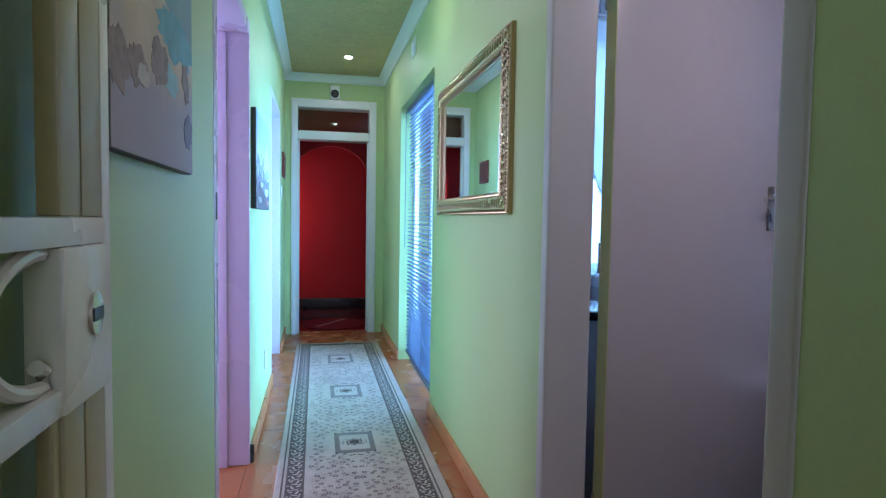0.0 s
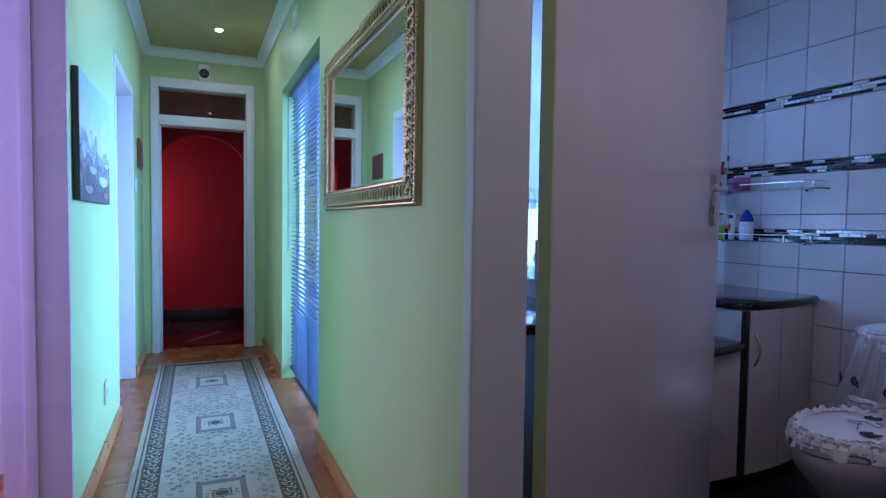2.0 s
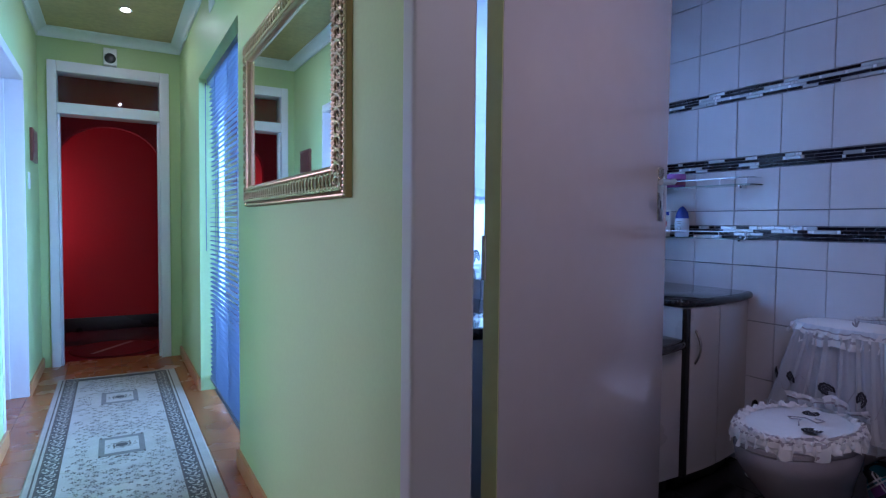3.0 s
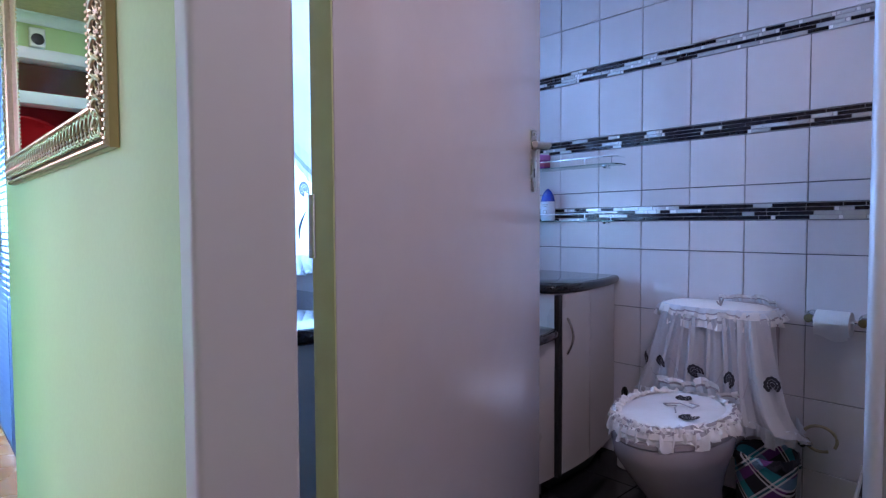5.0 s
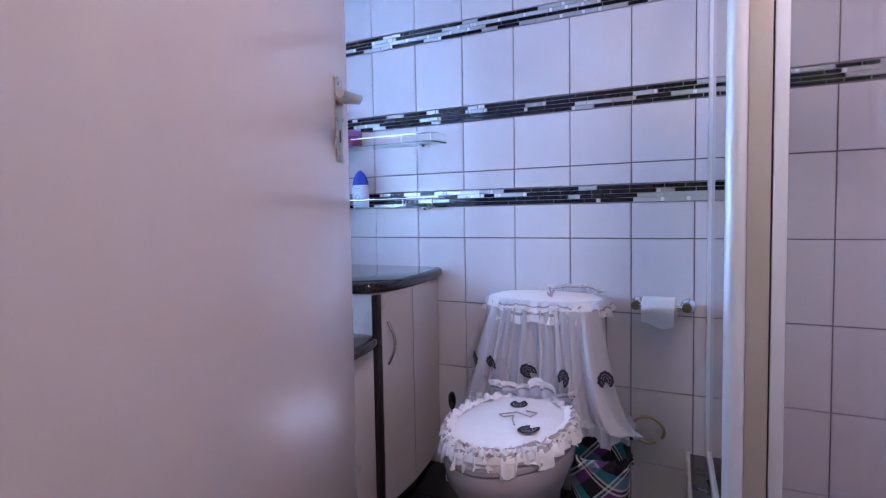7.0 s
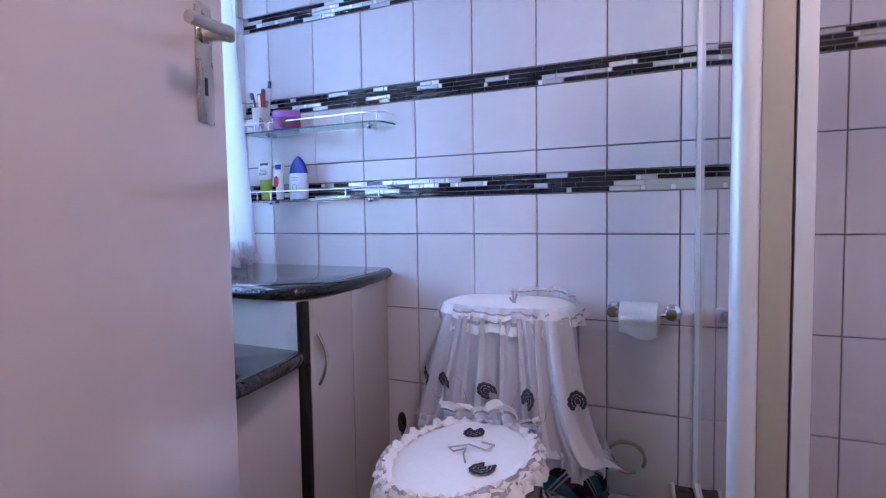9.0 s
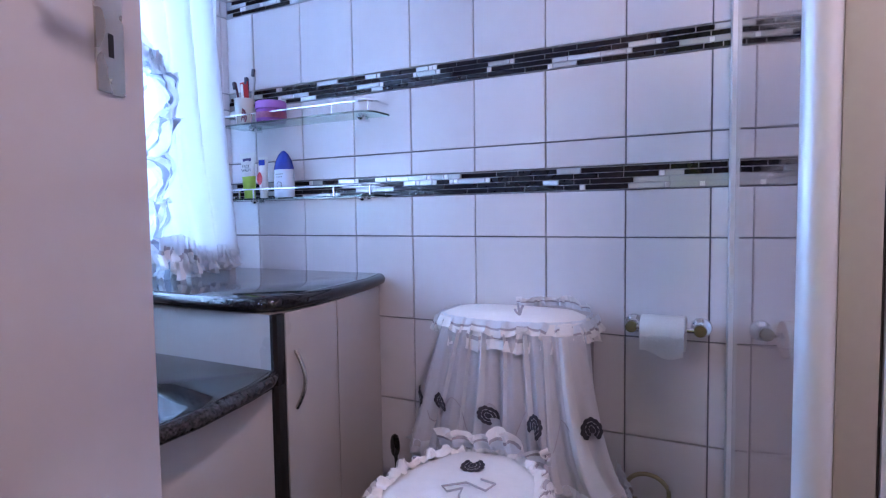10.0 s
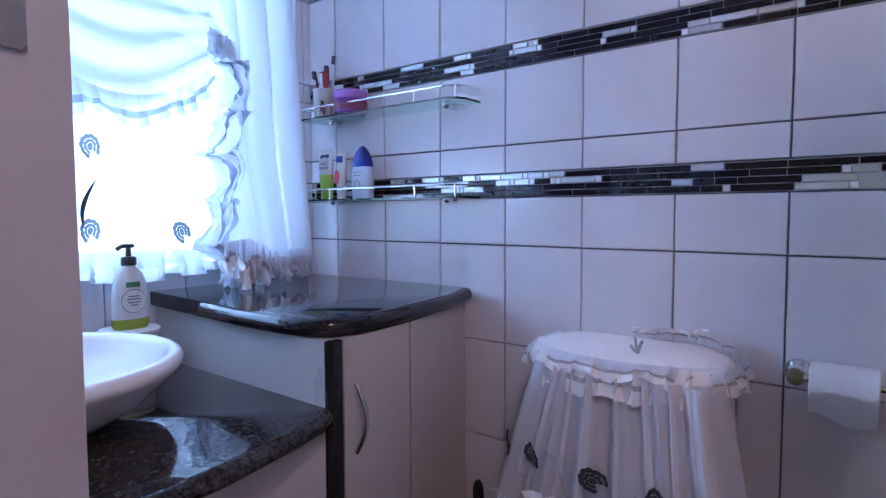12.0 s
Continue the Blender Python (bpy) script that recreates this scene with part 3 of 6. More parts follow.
# downlights
for y in (6.33, 4.15, 1.97):
    d = thing("downlight", (1.01, y, HC), "recessed round ceiling downlight, lit", "ceiling light", "corridor downlights")
    bm = B()
    lathe(bm, (1.01, y, HC - 0.012), [(0.030, 0.012), (0.030, 0.002), (0.044, 0.0), (0.046, 0.004), (0.046, 0.0118)], 28, caps=False)
    part("rim", bm, CHROME, d)
    bm = B()
    lathe(bm, (1.01, y, HC - 0.0095), [(0.004, -0.011), (0.016, -0.009), (0.025, -0.004), (0.0295, 0.0), (0.0295, 0.004)], 24)
    part("bulb", bm, mat("lit_bulb", (1.0, 0.97, 0.92), 0.5, bump=0, amount=0, emit=220), d, "glowing bulb")

# air vent, high on the wall
v = thing("air_vent", (XR, 5.2, 2.5), "small white slotted air vent high on the wall", "vent")
bm = B()
box(bm, XR - 0.008, XR - 0.0005, 5.12, 5.30, 2.475, 2.60, 0.002)
part("frame", bm, CORNICE, v)
for i in range(5):
    bm = B()
    box(bm, XR - 0.013, XR - 0.008, 5.135, 5.285, 2.488 + 0.021 * i, 2.500 + 0.021 * i, 0.001)
    part("slat", bm, CORNICE, v)

# gilt mirror
MY0, MY1, MZ0, MZ1, MW = 2.893, 4.165, 1.272, 1.978, 0.088
mr = thing("wall_mirror", (XR, 3.48, MZ0), "large rectangular mirror in an ornate champagne-gilt frame", "mirror")


def rect(y0, y1, z0, z1, x):
    return [(x, y0, z0), (x, y1, z0), (x, y1, z1), (x, y0, z1)]


prof = [(0.0, 0.001), (0.0, 0.018), (0.003, 0.022), (0.009, 0.023), (0.013, 0.019), (0.018, 0.015), (0.032, 0.012), (0.050, 0.014), (0.064, 0.020), (0.068, 0.026), (0.074, 0.030), (0.080, 0.029), (0.084, 0.024), (0.088, 0.014), (0.088, 0.001)]
bm = B()
loft(bm, [rect(MY0 + a, MY1 - a, MZ0 + a, MZ1 - a, XR - h) for a, h in prof], caps=False)
part("frame", bm, GOLD, mr, "gilt moulded frame", flat=True)
# Dark skin in the moulding's hollow: recess shade painted so the scrolls stand out.
bm = B()
loft(bm, [rect(MY0 + a, MY1 - a, MZ0 + a, MZ1 - a, XR - h) for a, h in ((0.0165, 0.0172), (0.020, 0.0155), (0.032, 0.0132), (0.050, 0.0152), (0.062, 0.0206))], caps=False)
part("carved_channel", bm, mat("shaded_gilt_hollow", (0.15, 0.105, 0.055), 0.5, 0.6, grain=150, amount=0.3), mr, "hollow behind the carving, shade in its colour", flat=True)
bm = B()
loft(bm, [rect(MY0 - 0.0015, MY1 + 0.0015, MZ0 - 0.0015, MZ1 + 0.0015, XR - h) for h in (0.001, 0.0165)], caps=False)
part("frame_side", bm, GOLDSIDE, mr, "dull bronze frame edge", flat=True)
bm = B()
box(bm, XR - 0.012, XR - 0.010, MY0 + 0.086, MY1 - 0.086, MZ0 + 0.086, MZ1 - 0.086)
part("glass", bm, MIRROR, mr, "clear silvered glass", flat=True)


def scroll_mesh(upright):
    """One carved S-scroll with a curled eye and a leaf, about the origin; long way across the moulding."""
    bm = B()

    def at(along_, across_, lift):
        return (-lift, across_, along_) if upright else (-lift, along_, across_)

    pts = []
    for k in range(15):
        a = math.pi * (1.35 - 2.0 * k / 14)
        pts.append(at(0.0165 * math.cos(a), 0.002 + 0.0225 * math.sin(a), 0.004 + 0.005 * math.sin(math.pi * k / 14)))
    tube(bm, pts, 0.0044, 6)
    for q, (a, c, r) in enumerate(((0.006, -0.013, 0.0058), (-0.006, 0.010, 0.0050), (0.0, -0.002, 0.0038))):
        n0 = len(bm.verts)
        lathe(bm, (0, 0, 0), [(r * 0.2, r), (r * 0.8, r * 0.6), (r, 0.0), (r * 0.8, -r * 0.6)], 8)
        bm.verts.ensure_lookup_table()
        bmesh.ops.translate(bm, verts=bm.verts[n0:], vec=at(a, c, 0.003))
    tube(bm, [at(-0.016, -0.020, 0.003), at(-0.008, -0.008, 0.007), at(0.002, 0.006, 0.007), at(0.014, 0.020, 0.003)], 0.0030, 6)
    me = bpy.data.meshes.new("carved_scroll")
    bm.to_mesh(me)
    bm.free()
    me.materials.append(GOLD)
    smooth(me)
    return me


up_loop, flat_loop = scroll_mesh(True), scroll_mesh(False)


def loops(me, y0, z0, dy, dz, n):
    for i in range(n):
        o = new("carved_scroll", me)
        o.parent = mr
        o.location = Vector((XR - 0.018, y0 + dy * (i + 0.5), z0 + dz * (i + 0.5))) - ORG[mr]


RUN_Z, RUN_Y = MZ1 - MZ0 - 0.04, MY1 - MY0 - 0.04
loops(up_loop, MY0 + 0.041, MZ0 + 0.02, 0, RUN_Z / 19, 19)
loops(up_loop, MY1 - 0.041, MZ0 + 0.02, 0, RUN_Z / 19, 19)
loops(flat_loop, MY0 + 0.02, MZ0 + 0.041, RUN_Y / 37, 0, 37)
loops(flat_loop, MY0 + 0.02, MZ1 - 0.041, RUN_Y / 37, 0, 37)
for a, lift in ((0.006, 0.0215), (0.073, 0.0290)):
    bm = B()
    for i in range(80):
        y = MY0 + a + (MY1 - MY0 - 2 * a) * (i + 0.5) / 80
        for z in (MZ0 + a, MZ1 - a):
            lathe(bm, (XR - lift, y, z - 0.004), [(0.002, 0), (0.005, 0.002), (0.005, 0.006), (0.002, 0.008)], 6)
    for i in range(44):
        z = MZ0 + a + (MZ1 - MZ0 - 2 * a) * (i + 0.5) / 44
        for y in (MY0 + a, MY1 - a):
            lathe(bm, (XR - lift, y, z - 0.004), [(0.002, 0), (0.005, 0.002), (0.005, 0.006), (0.002, 0.008)], 6)
    tagged(part("beading", bm, GOLD, mr, "fine gilt beading"), kind="stuff")

# patio door with blind
pd = thing("window_1", (1.56, 5.09, 0), "white framed glazed patio door in a deep recess", "patio door", kind="structure")
for nm, a in (("window_frame", (1.56, 1.60, RY0, RY0 + 0.06, 0.05, RH)), ("window_frame", (1.56, 1.60, RY1 - 0.06, RY1, 0.05, RH)),
              ("window_frame", (1.56, 1.60, RY0 + 0.06, RY1 - 0.06, RH - 0.06, RH)), ("window_frame", (1.56, 1.60, 5.06, 5.12, 0.06, RH - 0.06)), ("window_sill", (1.545, 1.61, RY0, RY1, 0.0, 0.05))):
    bm = B()
    box(bm, *a, 0.004)
    part(nm, bm, WHITE, pd)
for y0, y1 in ((RY0 + 0.06, 5.06), (5.12, RY1 - 0.06)):
    bm = B()
    box(bm, 1.578, 1.582, y0, y1, 0.06, RH - 0.06)
    part("pane", bm, GLASS, pd).visible_shadow = False
# Darker than the pale slats themselves: their backlit shade is in the colour.
SLAT = mat("shaded_blue_slat", (0.115, 0.14, 0.22), 0.35, grain=30, amount=0.04, bump=0.0)
bl = thing("venetian_blind", (1.515, (RY0 + RY1) / 2, RH), "lowered pale venetian blind over the patio door", "blind")
bm = B()
box(bm, 1.49, 1.545, RY0 + 0.012, RY1 - 0.012, RH - 0.045, RH - 0.003, 0.003)
part("headrail", bm, SLAT, bl)
bm = B()
box(bm, 1.50, 1.53, RY0 + 0.015, RY1 - 0.015, 0.075, 0.092, 0.003)
part("bottom_rail", bm, SLAT, bl)
bm = B()
L = RY1 - RY0 - 0.03
sheet(bm, lambda u, v: ((u - 0.5) * 0.027 * math.cos(radians(8)), (v - 0.5) * L, (u - 0.5) * 0.027 * math.sin(radians(8)) + 0.0040 * (1 - (2 * u - 1) ** 2)), 4, 1, 0.0006)
first = part("slat", bm, SLAT, bl)
first.location = Vector((1.515, (RY0 + RY1) / 2, 0.105)) - Vector((1.515, (RY0 + RY1) / 2, RH))
ORG[first] = Vector()
first.data.transform(Matrix.Translation((1.515, (RY0 + RY1) / 2, RH)))
for i in range(1, 64):
    o = new("slat", first.data)
    o.parent = bl
    o.location = first.location + Vector((0, 0, 0.0322 * i))
for y in (4.62, 5.09, 5.56):
    bm = B()
    tube(bm, [(1.5005, y, 0.09), (1.5005, y, RH - 0.045)], 0.0012, 6)
    part("ladder_cord", bm, SLAT, bl)
bm = B()
tube(bm, [(1.475, RY1 - 0.06, 1.0), (1.475, RY1 - 0.06, RH - 0.04)], 0.003, 6)
part("tilt_wand", bm, SLAT, bl)

# runner rug
RX0, RX1, RYa, RYb = 0.540, 1.332, 2.70, 6.62
CREAMRUG = mat("cream_rug_pile", (0.49, 0.415, 0.36), 0.95, grain=320, amount=0.22, blotch=9, bump=0.5, spec=0.1)
BROWNRUG = mat("grey_brown_rug_pile", (0.15, 0.115, 0.10), 0.95, grain=320, amount=0.25, blotch=20, bump=0.5, spec=0.1)
GREYRUG = mat("taupe_rug_pile", (0.125, 0.105, 0.095), 0.95, grain=320, amount=0.2, blotch=20, bump=0.5, spec=0.1)
MIDRUG = mat("stone_rug_pile", (0.25, 0.22, 0.20), 0.95, grain=320, amount=0.2, blotch=20, bump=0.5, spec=0.1)
rug = thing("runner_rug", (0.94, 4.66, 0), "cream patterned hall runner with dark floral borders, slightly rucked", "rug")


def ruck(x, y):
    return 0.011 * math.exp(-((y - 4.42 - 0.1 * (x - 0.9)) / 0.03) ** 2) * max(0.0, 1.25 - x) * 1.6 + 0.009 * math.exp(-((y - 4.72) / 0.025) ** 2) * max(0.0, 1.2 - x)


def rug_patch(bm, x0, x1, y0, y1, lift, nx=2, ny=None, edge=False):
    ny = ny or max(1, int((y1 - y0) / 0.02))
    sheet(bm, lambda u, v: (x0 + u * (x1 - x0) + (0.004 * math.sin(v * 40) if edge and u in (0.0, 1.0) else 0), y0 + v * (y1 - y0),
                            0.009 + lift + ruck(x0 + u * (x1 - x0), y0 + v * (y1 - y0))), nx, ny)


bm = B()
sheet(bm, lambda u, v: (RX0 + u * (RX1 - RX0), RYa + v * (RYb - RYa), 0.001 if u in (0.0, 1.0) or v in (0.0, 1.0) else 0.008 + ruck(RX0 + u * (RX1 - RX0), RYa + v * (RYb - RYa))), 100, 196)
part("rug_body", bm, CREAMRUG, rug)
for x0, x1 in ((RX0 + 0.050, RX0 + 0.135), (RX1 - 0.152, RX1 - 0.067)):
    bm = B()
    rug_patch(bm, x0, x1, RYa + 0.03, RYb - 0.05, 0.0005)
    part("border", bm, GREYRUG, rug, "taupe side border")
    for xx in (x0, x1 - 0.009, x0 - 0.02 if x0 < 0.9 else x1 + 0.012):
        bm = B()
        rug_patch(bm, xx, xx + 0.008, RYa + 0.03, RYb - 0.05, 0.001, 1)
        part("guard_line", bm, BROWNRUG, rug)
bm = B()
rug_patch(bm, RX0 + 0.135, RX1 - 0.152, RYb - 0.13, RYb - 0.06, 0.0005)
part("border", bm, GREYRUG, rug, "taupe end border")
# floral marks in the field and scrolls in the border
rnd = random.Random(4)


def mark(bm, x, y, a, b, turn_by, lift):
    c, s_ = math.cos(turn_by), math.sin(turn_by)
    ring = []
    for k in range(6):
        t = 2 * math.pi * k / 6
        u, w = a * math.cos(t), b * math.sin(t) + a * 0.35 * math.cos(t) ** 2
        px, py = x + u * c - w * s_, y + u * s_ + w * c
        ring.append(bm.verts.new((px, py, 0.009 + lift + ruck(px, py))))
    bm.faces.new(ring)


bm = B()
CX = (RX0 + RX1) / 2


def sprig(bm, x, y, size, way, sgn):
    """A blossom of small petals with a curling stalk and two leaves."""
    for k in range(5):
        t = way + 2 * math.pi * k / 5
        mark(bm, x + sgn * 0.55 * size * math.cos(t), y + 0.55 * size * math.sin(t), 0.36 * size, 0.22 * size, t if sgn > 0 else math.pi - t, 0.0008)
    for k in range(4):
        t = way + 0.45 * k
        r = size * (1.3 + 0.28 * k)
        mark(bm, x + sgn * r * math.cos(t), y + r * math.sin(t), 0.30 * size, 0.10 * size, (t + 1.2) if sgn > 0 else math.pi - t - 1.2, 0.0008)


for row in range(122):
    y = RYa + 0.05 + row * 0.0310
    for k in range(4):
        off = 0.020 + 0.062 * k + 0.031 * (row % 2) + rnd.uniform(-0.009, 0.009)
        size, way = rnd.uniform(0.012, 0.019), rnd.uniform(0, 6.2)
        yy = y + rnd.uniform(-0.009, 0.009)
        if off > 0.232 or rnd.random() < 0.10 or (abs(((yy - 3.04 + 0.4815) % 0.963) - 0.4815) < 0.16 and off < 0.165):
            continue
        for sgn in (1, -1):
            sprig(bm, CX + sgn * off, yy, size, way, sgn)
tagged(part("floral_pattern", bm, BROWNRUG, rug, "small dark sprigs"), kind="stuff")
bm = B()
for x0 in (RX0 + 0.0925, RX1 - 0.1095):
    for i in range(72):
        y = RYa + 0.07 + i * 0.0525
        s_ = 1 if i % 2 else -1
        mark(bm, x0 + 0.014 * s_, y, 0.022, 0.006, 1.2 * s_, 0.0011)
        mark(bm, x0 - 0.018 * s_, y + 0.008, 0.013, 0.006, -0.5 * s_, 0.0011)
        mark(bm, x0 + 0.002, y + 0.026, 0.024, 0.0045, 0.3 * s_, 0.0011)
        mark(bm, x0 - 0.026 * s_, y + 0.030, 0.009, 0.005, 1.5, 0.0011)
        mark(bm, x0 + 0.030 * s_, y + 0.018, 0.008, 0.005, 0.9, 0.0011)
tagged(part("border_pattern", bm, CREAMRUG, rug, "cream scrolls in the border"), kind="stuff")
for i in range(4):
    y = 3.04 + 0.963 * i
    for x0, x1, y0, y1, lift, mt in ((-0.108, 0.108, -0.145, 0.145, 0.0006, MIDRUG), (-0.080, 0.080, -0.105, 0.105, 0.0009, CREAMRUG)):
        bm = B()
        rug_patch(bm, CX + x0, CX + x1, y + y0, y + y1, lift, 4)
        part("medallion", bm, mt, rug, "square taupe medallion" if mt is MIDRUG else "cream medallion centre")
    for r0, r1, mt in ((0.044, 0.036, BROWNRUG), (0.030, 0.0, GREYRUG)):
        bm = B()
        sheet(bm, lambda u, v: (CX + (r1 + (r0 - r1) * v) * math.cos(2 * math.pi * u), y + 0.95 * (r1 + (r0 - r1) * v) * math.sin(2 * math.pi * u), 0.0103 + ruck(CX, y)), 20, 1)
        part("rosette", bm, mt, rug)
    bm = B()
    for k in range(10):
        t = 2 * math.pi * (k + 0.5) / 10
        mark(bm, CX + 0.066 * math.cos(t), y + 0.045 * math.sin(t), 0.014, 0.004, t + 0.8, 0.0012)
        for q in (-1, 1):
            if k < 6:
                mark(bm, CX + 0.1 * (k - 2.5) / 2.5, y + q * (0.190 - 0.02 * abs(k - 2.5)), 0.018, 0.005, 0.6 * q * (k - 2.5), 0.0010)
    tagged(part("medallion_sprigs", bm, BROWNRUG, rug), kind="stuff")

# open security gate along the west wall
# The gate's cream paint again, with shade put into the colour for the uprights.
CREAM_SHADE = mat("shaded_cream_paint", (0.36, 0.29, 0.15), 0.35, grain=40, amount=0.08)
gt = thing("security_gate", (0.45, 1.3, 0), "open cream-painted steel security gate with scrollwork and lock", "gate")
GX = 0.448


def gate_bar(name, material, y0, y1, z0, z1, x0=GX - 0.012, x1=GX + 0.012, bevel=0.003, label="", parent=None):
    bm = B()
    box(bm, x0, x1, y0, y1, z0, z1, bevel)
    return part(name, bm, material, parent or gt, label)


gate_bar("stile", CREAM, 1.653, 1.683, 0.03, 2.12)
gate_bar("shaded_stile_tube", CREAM_SHADE, 1.53, 1.586, 0.03, 1.03)
gate_bar("shaded_stile_tube", CREAM_SHADE, 1.59, 1.6525, 0.03, 1.03)
gate_bar("shaded_stile_tube", CREAM_SHADE, 1.53, 1.586, 1.245, 2.10)
gate_bar("shaded_stile_tube", CREAM_SHADE, 1.59, 1.6525, 1.245, 2.10)
gate_bar("rail", CREAM, 0.80, 1.6525, 1.212, 1.244, GX - 0.016, GX + 0.016, 0.004)
gate_bar("rail", CREAM, 0.80, 1.528, 1.032, 1.062, GX - 0.016, GX + 0.016, 0.004)
lockbox = gate_bar("lock_box", CREAM, 1.516, 1.6525, 1.032, 1.2115, GX - 0.02, GX + 0.02, 0.004, "cream welded lock box")
bm = B()
lathe(bm, (0, 0, 0), [(0.026, 0.0), (0.026, 0.004), (0.021, 0.005)], 20, 1.0, 0.72)
bmesh.ops.rotate(bm, verts=bm.verts, cent=(0, 0, 0), matrix=Matrix.Rotation(radians(90), 3, "Y"))
bmesh.ops.translate(bm, verts=bm.verts, vec=(GX + 0.0202, 1.596, 1.130))
part("lock_rose", bm, STEEL, lockbox, "grey oval lock rose")
gate_bar("keyhole", BLACK, 1.581, 1.611, 1.122, 1.138, GX + 0.0253, GX + 0.0262, 0.0, "dark keyhole slot", lockbox)
gate_bar("hinge_stile", CREAM, 0.77, 0.80, 0.03, 2.12)
for y in (0.92, 1.04, 1.16, 1.28, 1.40, 1.52):
    gate_bar("bar", CREAM_SHADE, y - 0.011, y + 0.011, 0.05, 1.031, GX - 0.008, GX + 0.008)
    if y < 1.5:
        gate_bar("bar", CREAM_SHADE, y - 0.011, y + 0.011, 1.245, 2.10, GX - 0.008, GX + 0.008)
for y in (1.503, 1.25):
    bm = B()
    pts = [(GX, y + 0.006 - 0.115 * math.sin(math.pi * k / 16), 1.137 + 0.070 * math.cos(math.pi * k / 16)) for k in range(17)]
    pts += [(GX, y + 0.010, 1.082), (GX, y - 0.006, 1.090)]
    tube(bm, pts, 0.0085, 8)
    part("scroll", bm, CREAM, gt)
gate_bar("top_rail", CREAM, 0.80, 1.6525, 2.101, 2.13)
gate_bar("bottom_rail", CREAM, 0.80, 1.6525, 0.02, 0.0495)

# ---- bathroom things ----
def cloth_material(name, colour, through_light, clear, rough=0.8):
    """Thin woven fabric: part diffuse, part light passing through, part open weave."""
    m = bpy.data.materials.new(name)
    m.use_nodes = True
    n, l = nodes_of(m)
    out = n["Material Output"]
    b = n["Principled BSDF"]
    b.inputs["Base Color"].default_value = (*colour, 1)
    b.inputs["Roughness"].default_value = rough
    b.inputs["Specular IOR Level"].default_value = 0.2
    tr, cl = n.new("ShaderNodeBsdfTranslucent"), n.new("ShaderNodeBsdfTransparent")
    tr.inputs[0].default_value = (*colour, 1)
    m1, m2 = n.new("ShaderNodeMixShader"), n.new("ShaderNodeMixShader")
    geo, ns = n.new("ShaderNodeNewGeometry"), n.new("ShaderNodeTexNoise")
    ns.inputs["Scale"].default_value = 700
    l.new(geo.outputs["Position"], ns.inputs["Vector"])
    rg = n.new("ShaderNodeMapRange")
    rg.inputs["To Min"].default_value, rg.inputs["To Max"].default_value = clear * 0.7, min(1, clear * 1.3)
    l.new(ns.outputs[0], rg.inputs["Value"])
    bp = n.new("ShaderNodeBump")
    bp.inputs["Strength"].default_value, bp.inputs["Distance"].default_value = 0.1, 0.002
    l.new(ns.outputs[0], bp.inputs["Height"])
    l.new(bp.outputs[0], b.inputs["Normal"])
    m1.inputs[0].default_value = through_light
    l.new(b.outputs[0], m1.inputs[1])
    l.new(tr.outputs[0], m1.inputs[2])
    l.new(rg.outputs[0], m2.inputs[0])
    l.new(m1.outputs[0], m2.inputs[1])
    l.new(cl.outputs[0], m2.inputs[2])
    l.new(m2.outputs[0], out.inputs[0])
    return m


VOILE = cloth_material("white_voile", (0.85, 0.88, 0.92), 0.5, 0.14)
DRAPE = cloth_material("white_drape_cloth", (0.86, 0.89, 0.93), 0.36, 0.008)
RUFFLE = cloth_material("grey_white_ruffle", (0.84, 0.87, 0.93), 0.55, 0.05)
ORGANZA = cloth_material("grey_organza", (0.86, 0.86, 0.92), 0.22, 0.34)
ORGANZA2 = cloth_material("doubled_organza", (0.92, 0.92, 0.95), 0.2, 0.34)
SATIN = mat("white_satin", (0.88, 0.86, 0.87), 0.36, grain=60, amount=0.05, blotch=14, bump=0.15)
RIBBON = mat("silver_grey_ribbon", (0.44, 0.41, 0.45), 0.30, grain=70, amount=0.12, bump=0.1)
MOTIF = mat("charcoal_embroidery", (0.035, 0.035, 0.05), 0.7, grain=300, amount=0.4, bump=0.3)
MOTIFW = cloth_material("slate_embroidery", (0.09, 0.105, 0.13), 0.35, 0.04)

# window
w = thing("window_2", (2.8, YW, WZ0), "white steel bathroom window with clear panes", "window", kind="structure")
for nm, a in (("window_frame", (WX0, WX0 + 0.05, 4.0, 4.04, WZ0 + 0.03, WZ1)), ("window_frame", (WX1 - 0.05, WX1, 4.0, 4.04, WZ0 + 0.03, WZ1)),
              ("window_frame", (WX0 + 0.05, WX1 - 0.05, 4.0, 4.04, WZ1 - 0.05, WZ1)), ("window_frame", (WX0 + 0.05, WX1 - 0.05, 4.0, 4.04, WZ0 + 0.03, WZ0 + 0.07)),
              ("window_frame", (2.80, 2.84, 4.0, 4.04, WZ0 + 0.07, WZ1 - 0.05)), ("window_sill", (WX0 - 0.03, WX1 + 0.03, 3.885, 4.05, WZ0, WZ0 + 0.028))):
    bm = B()
    box(bm, *a, 0.004)
    part(nm, bm, WHITE, w)
for x0, x1 in ((WX0 + 0.05, 2.80), (2.84, WX1 - 0.05)):
    bm = B()
    box(bm, x0, x1, 4.018, 4.022, WZ0 + 0.07, WZ1 - 0.05)
    part("pane", bm, GLASS, w).visible_shadow = False

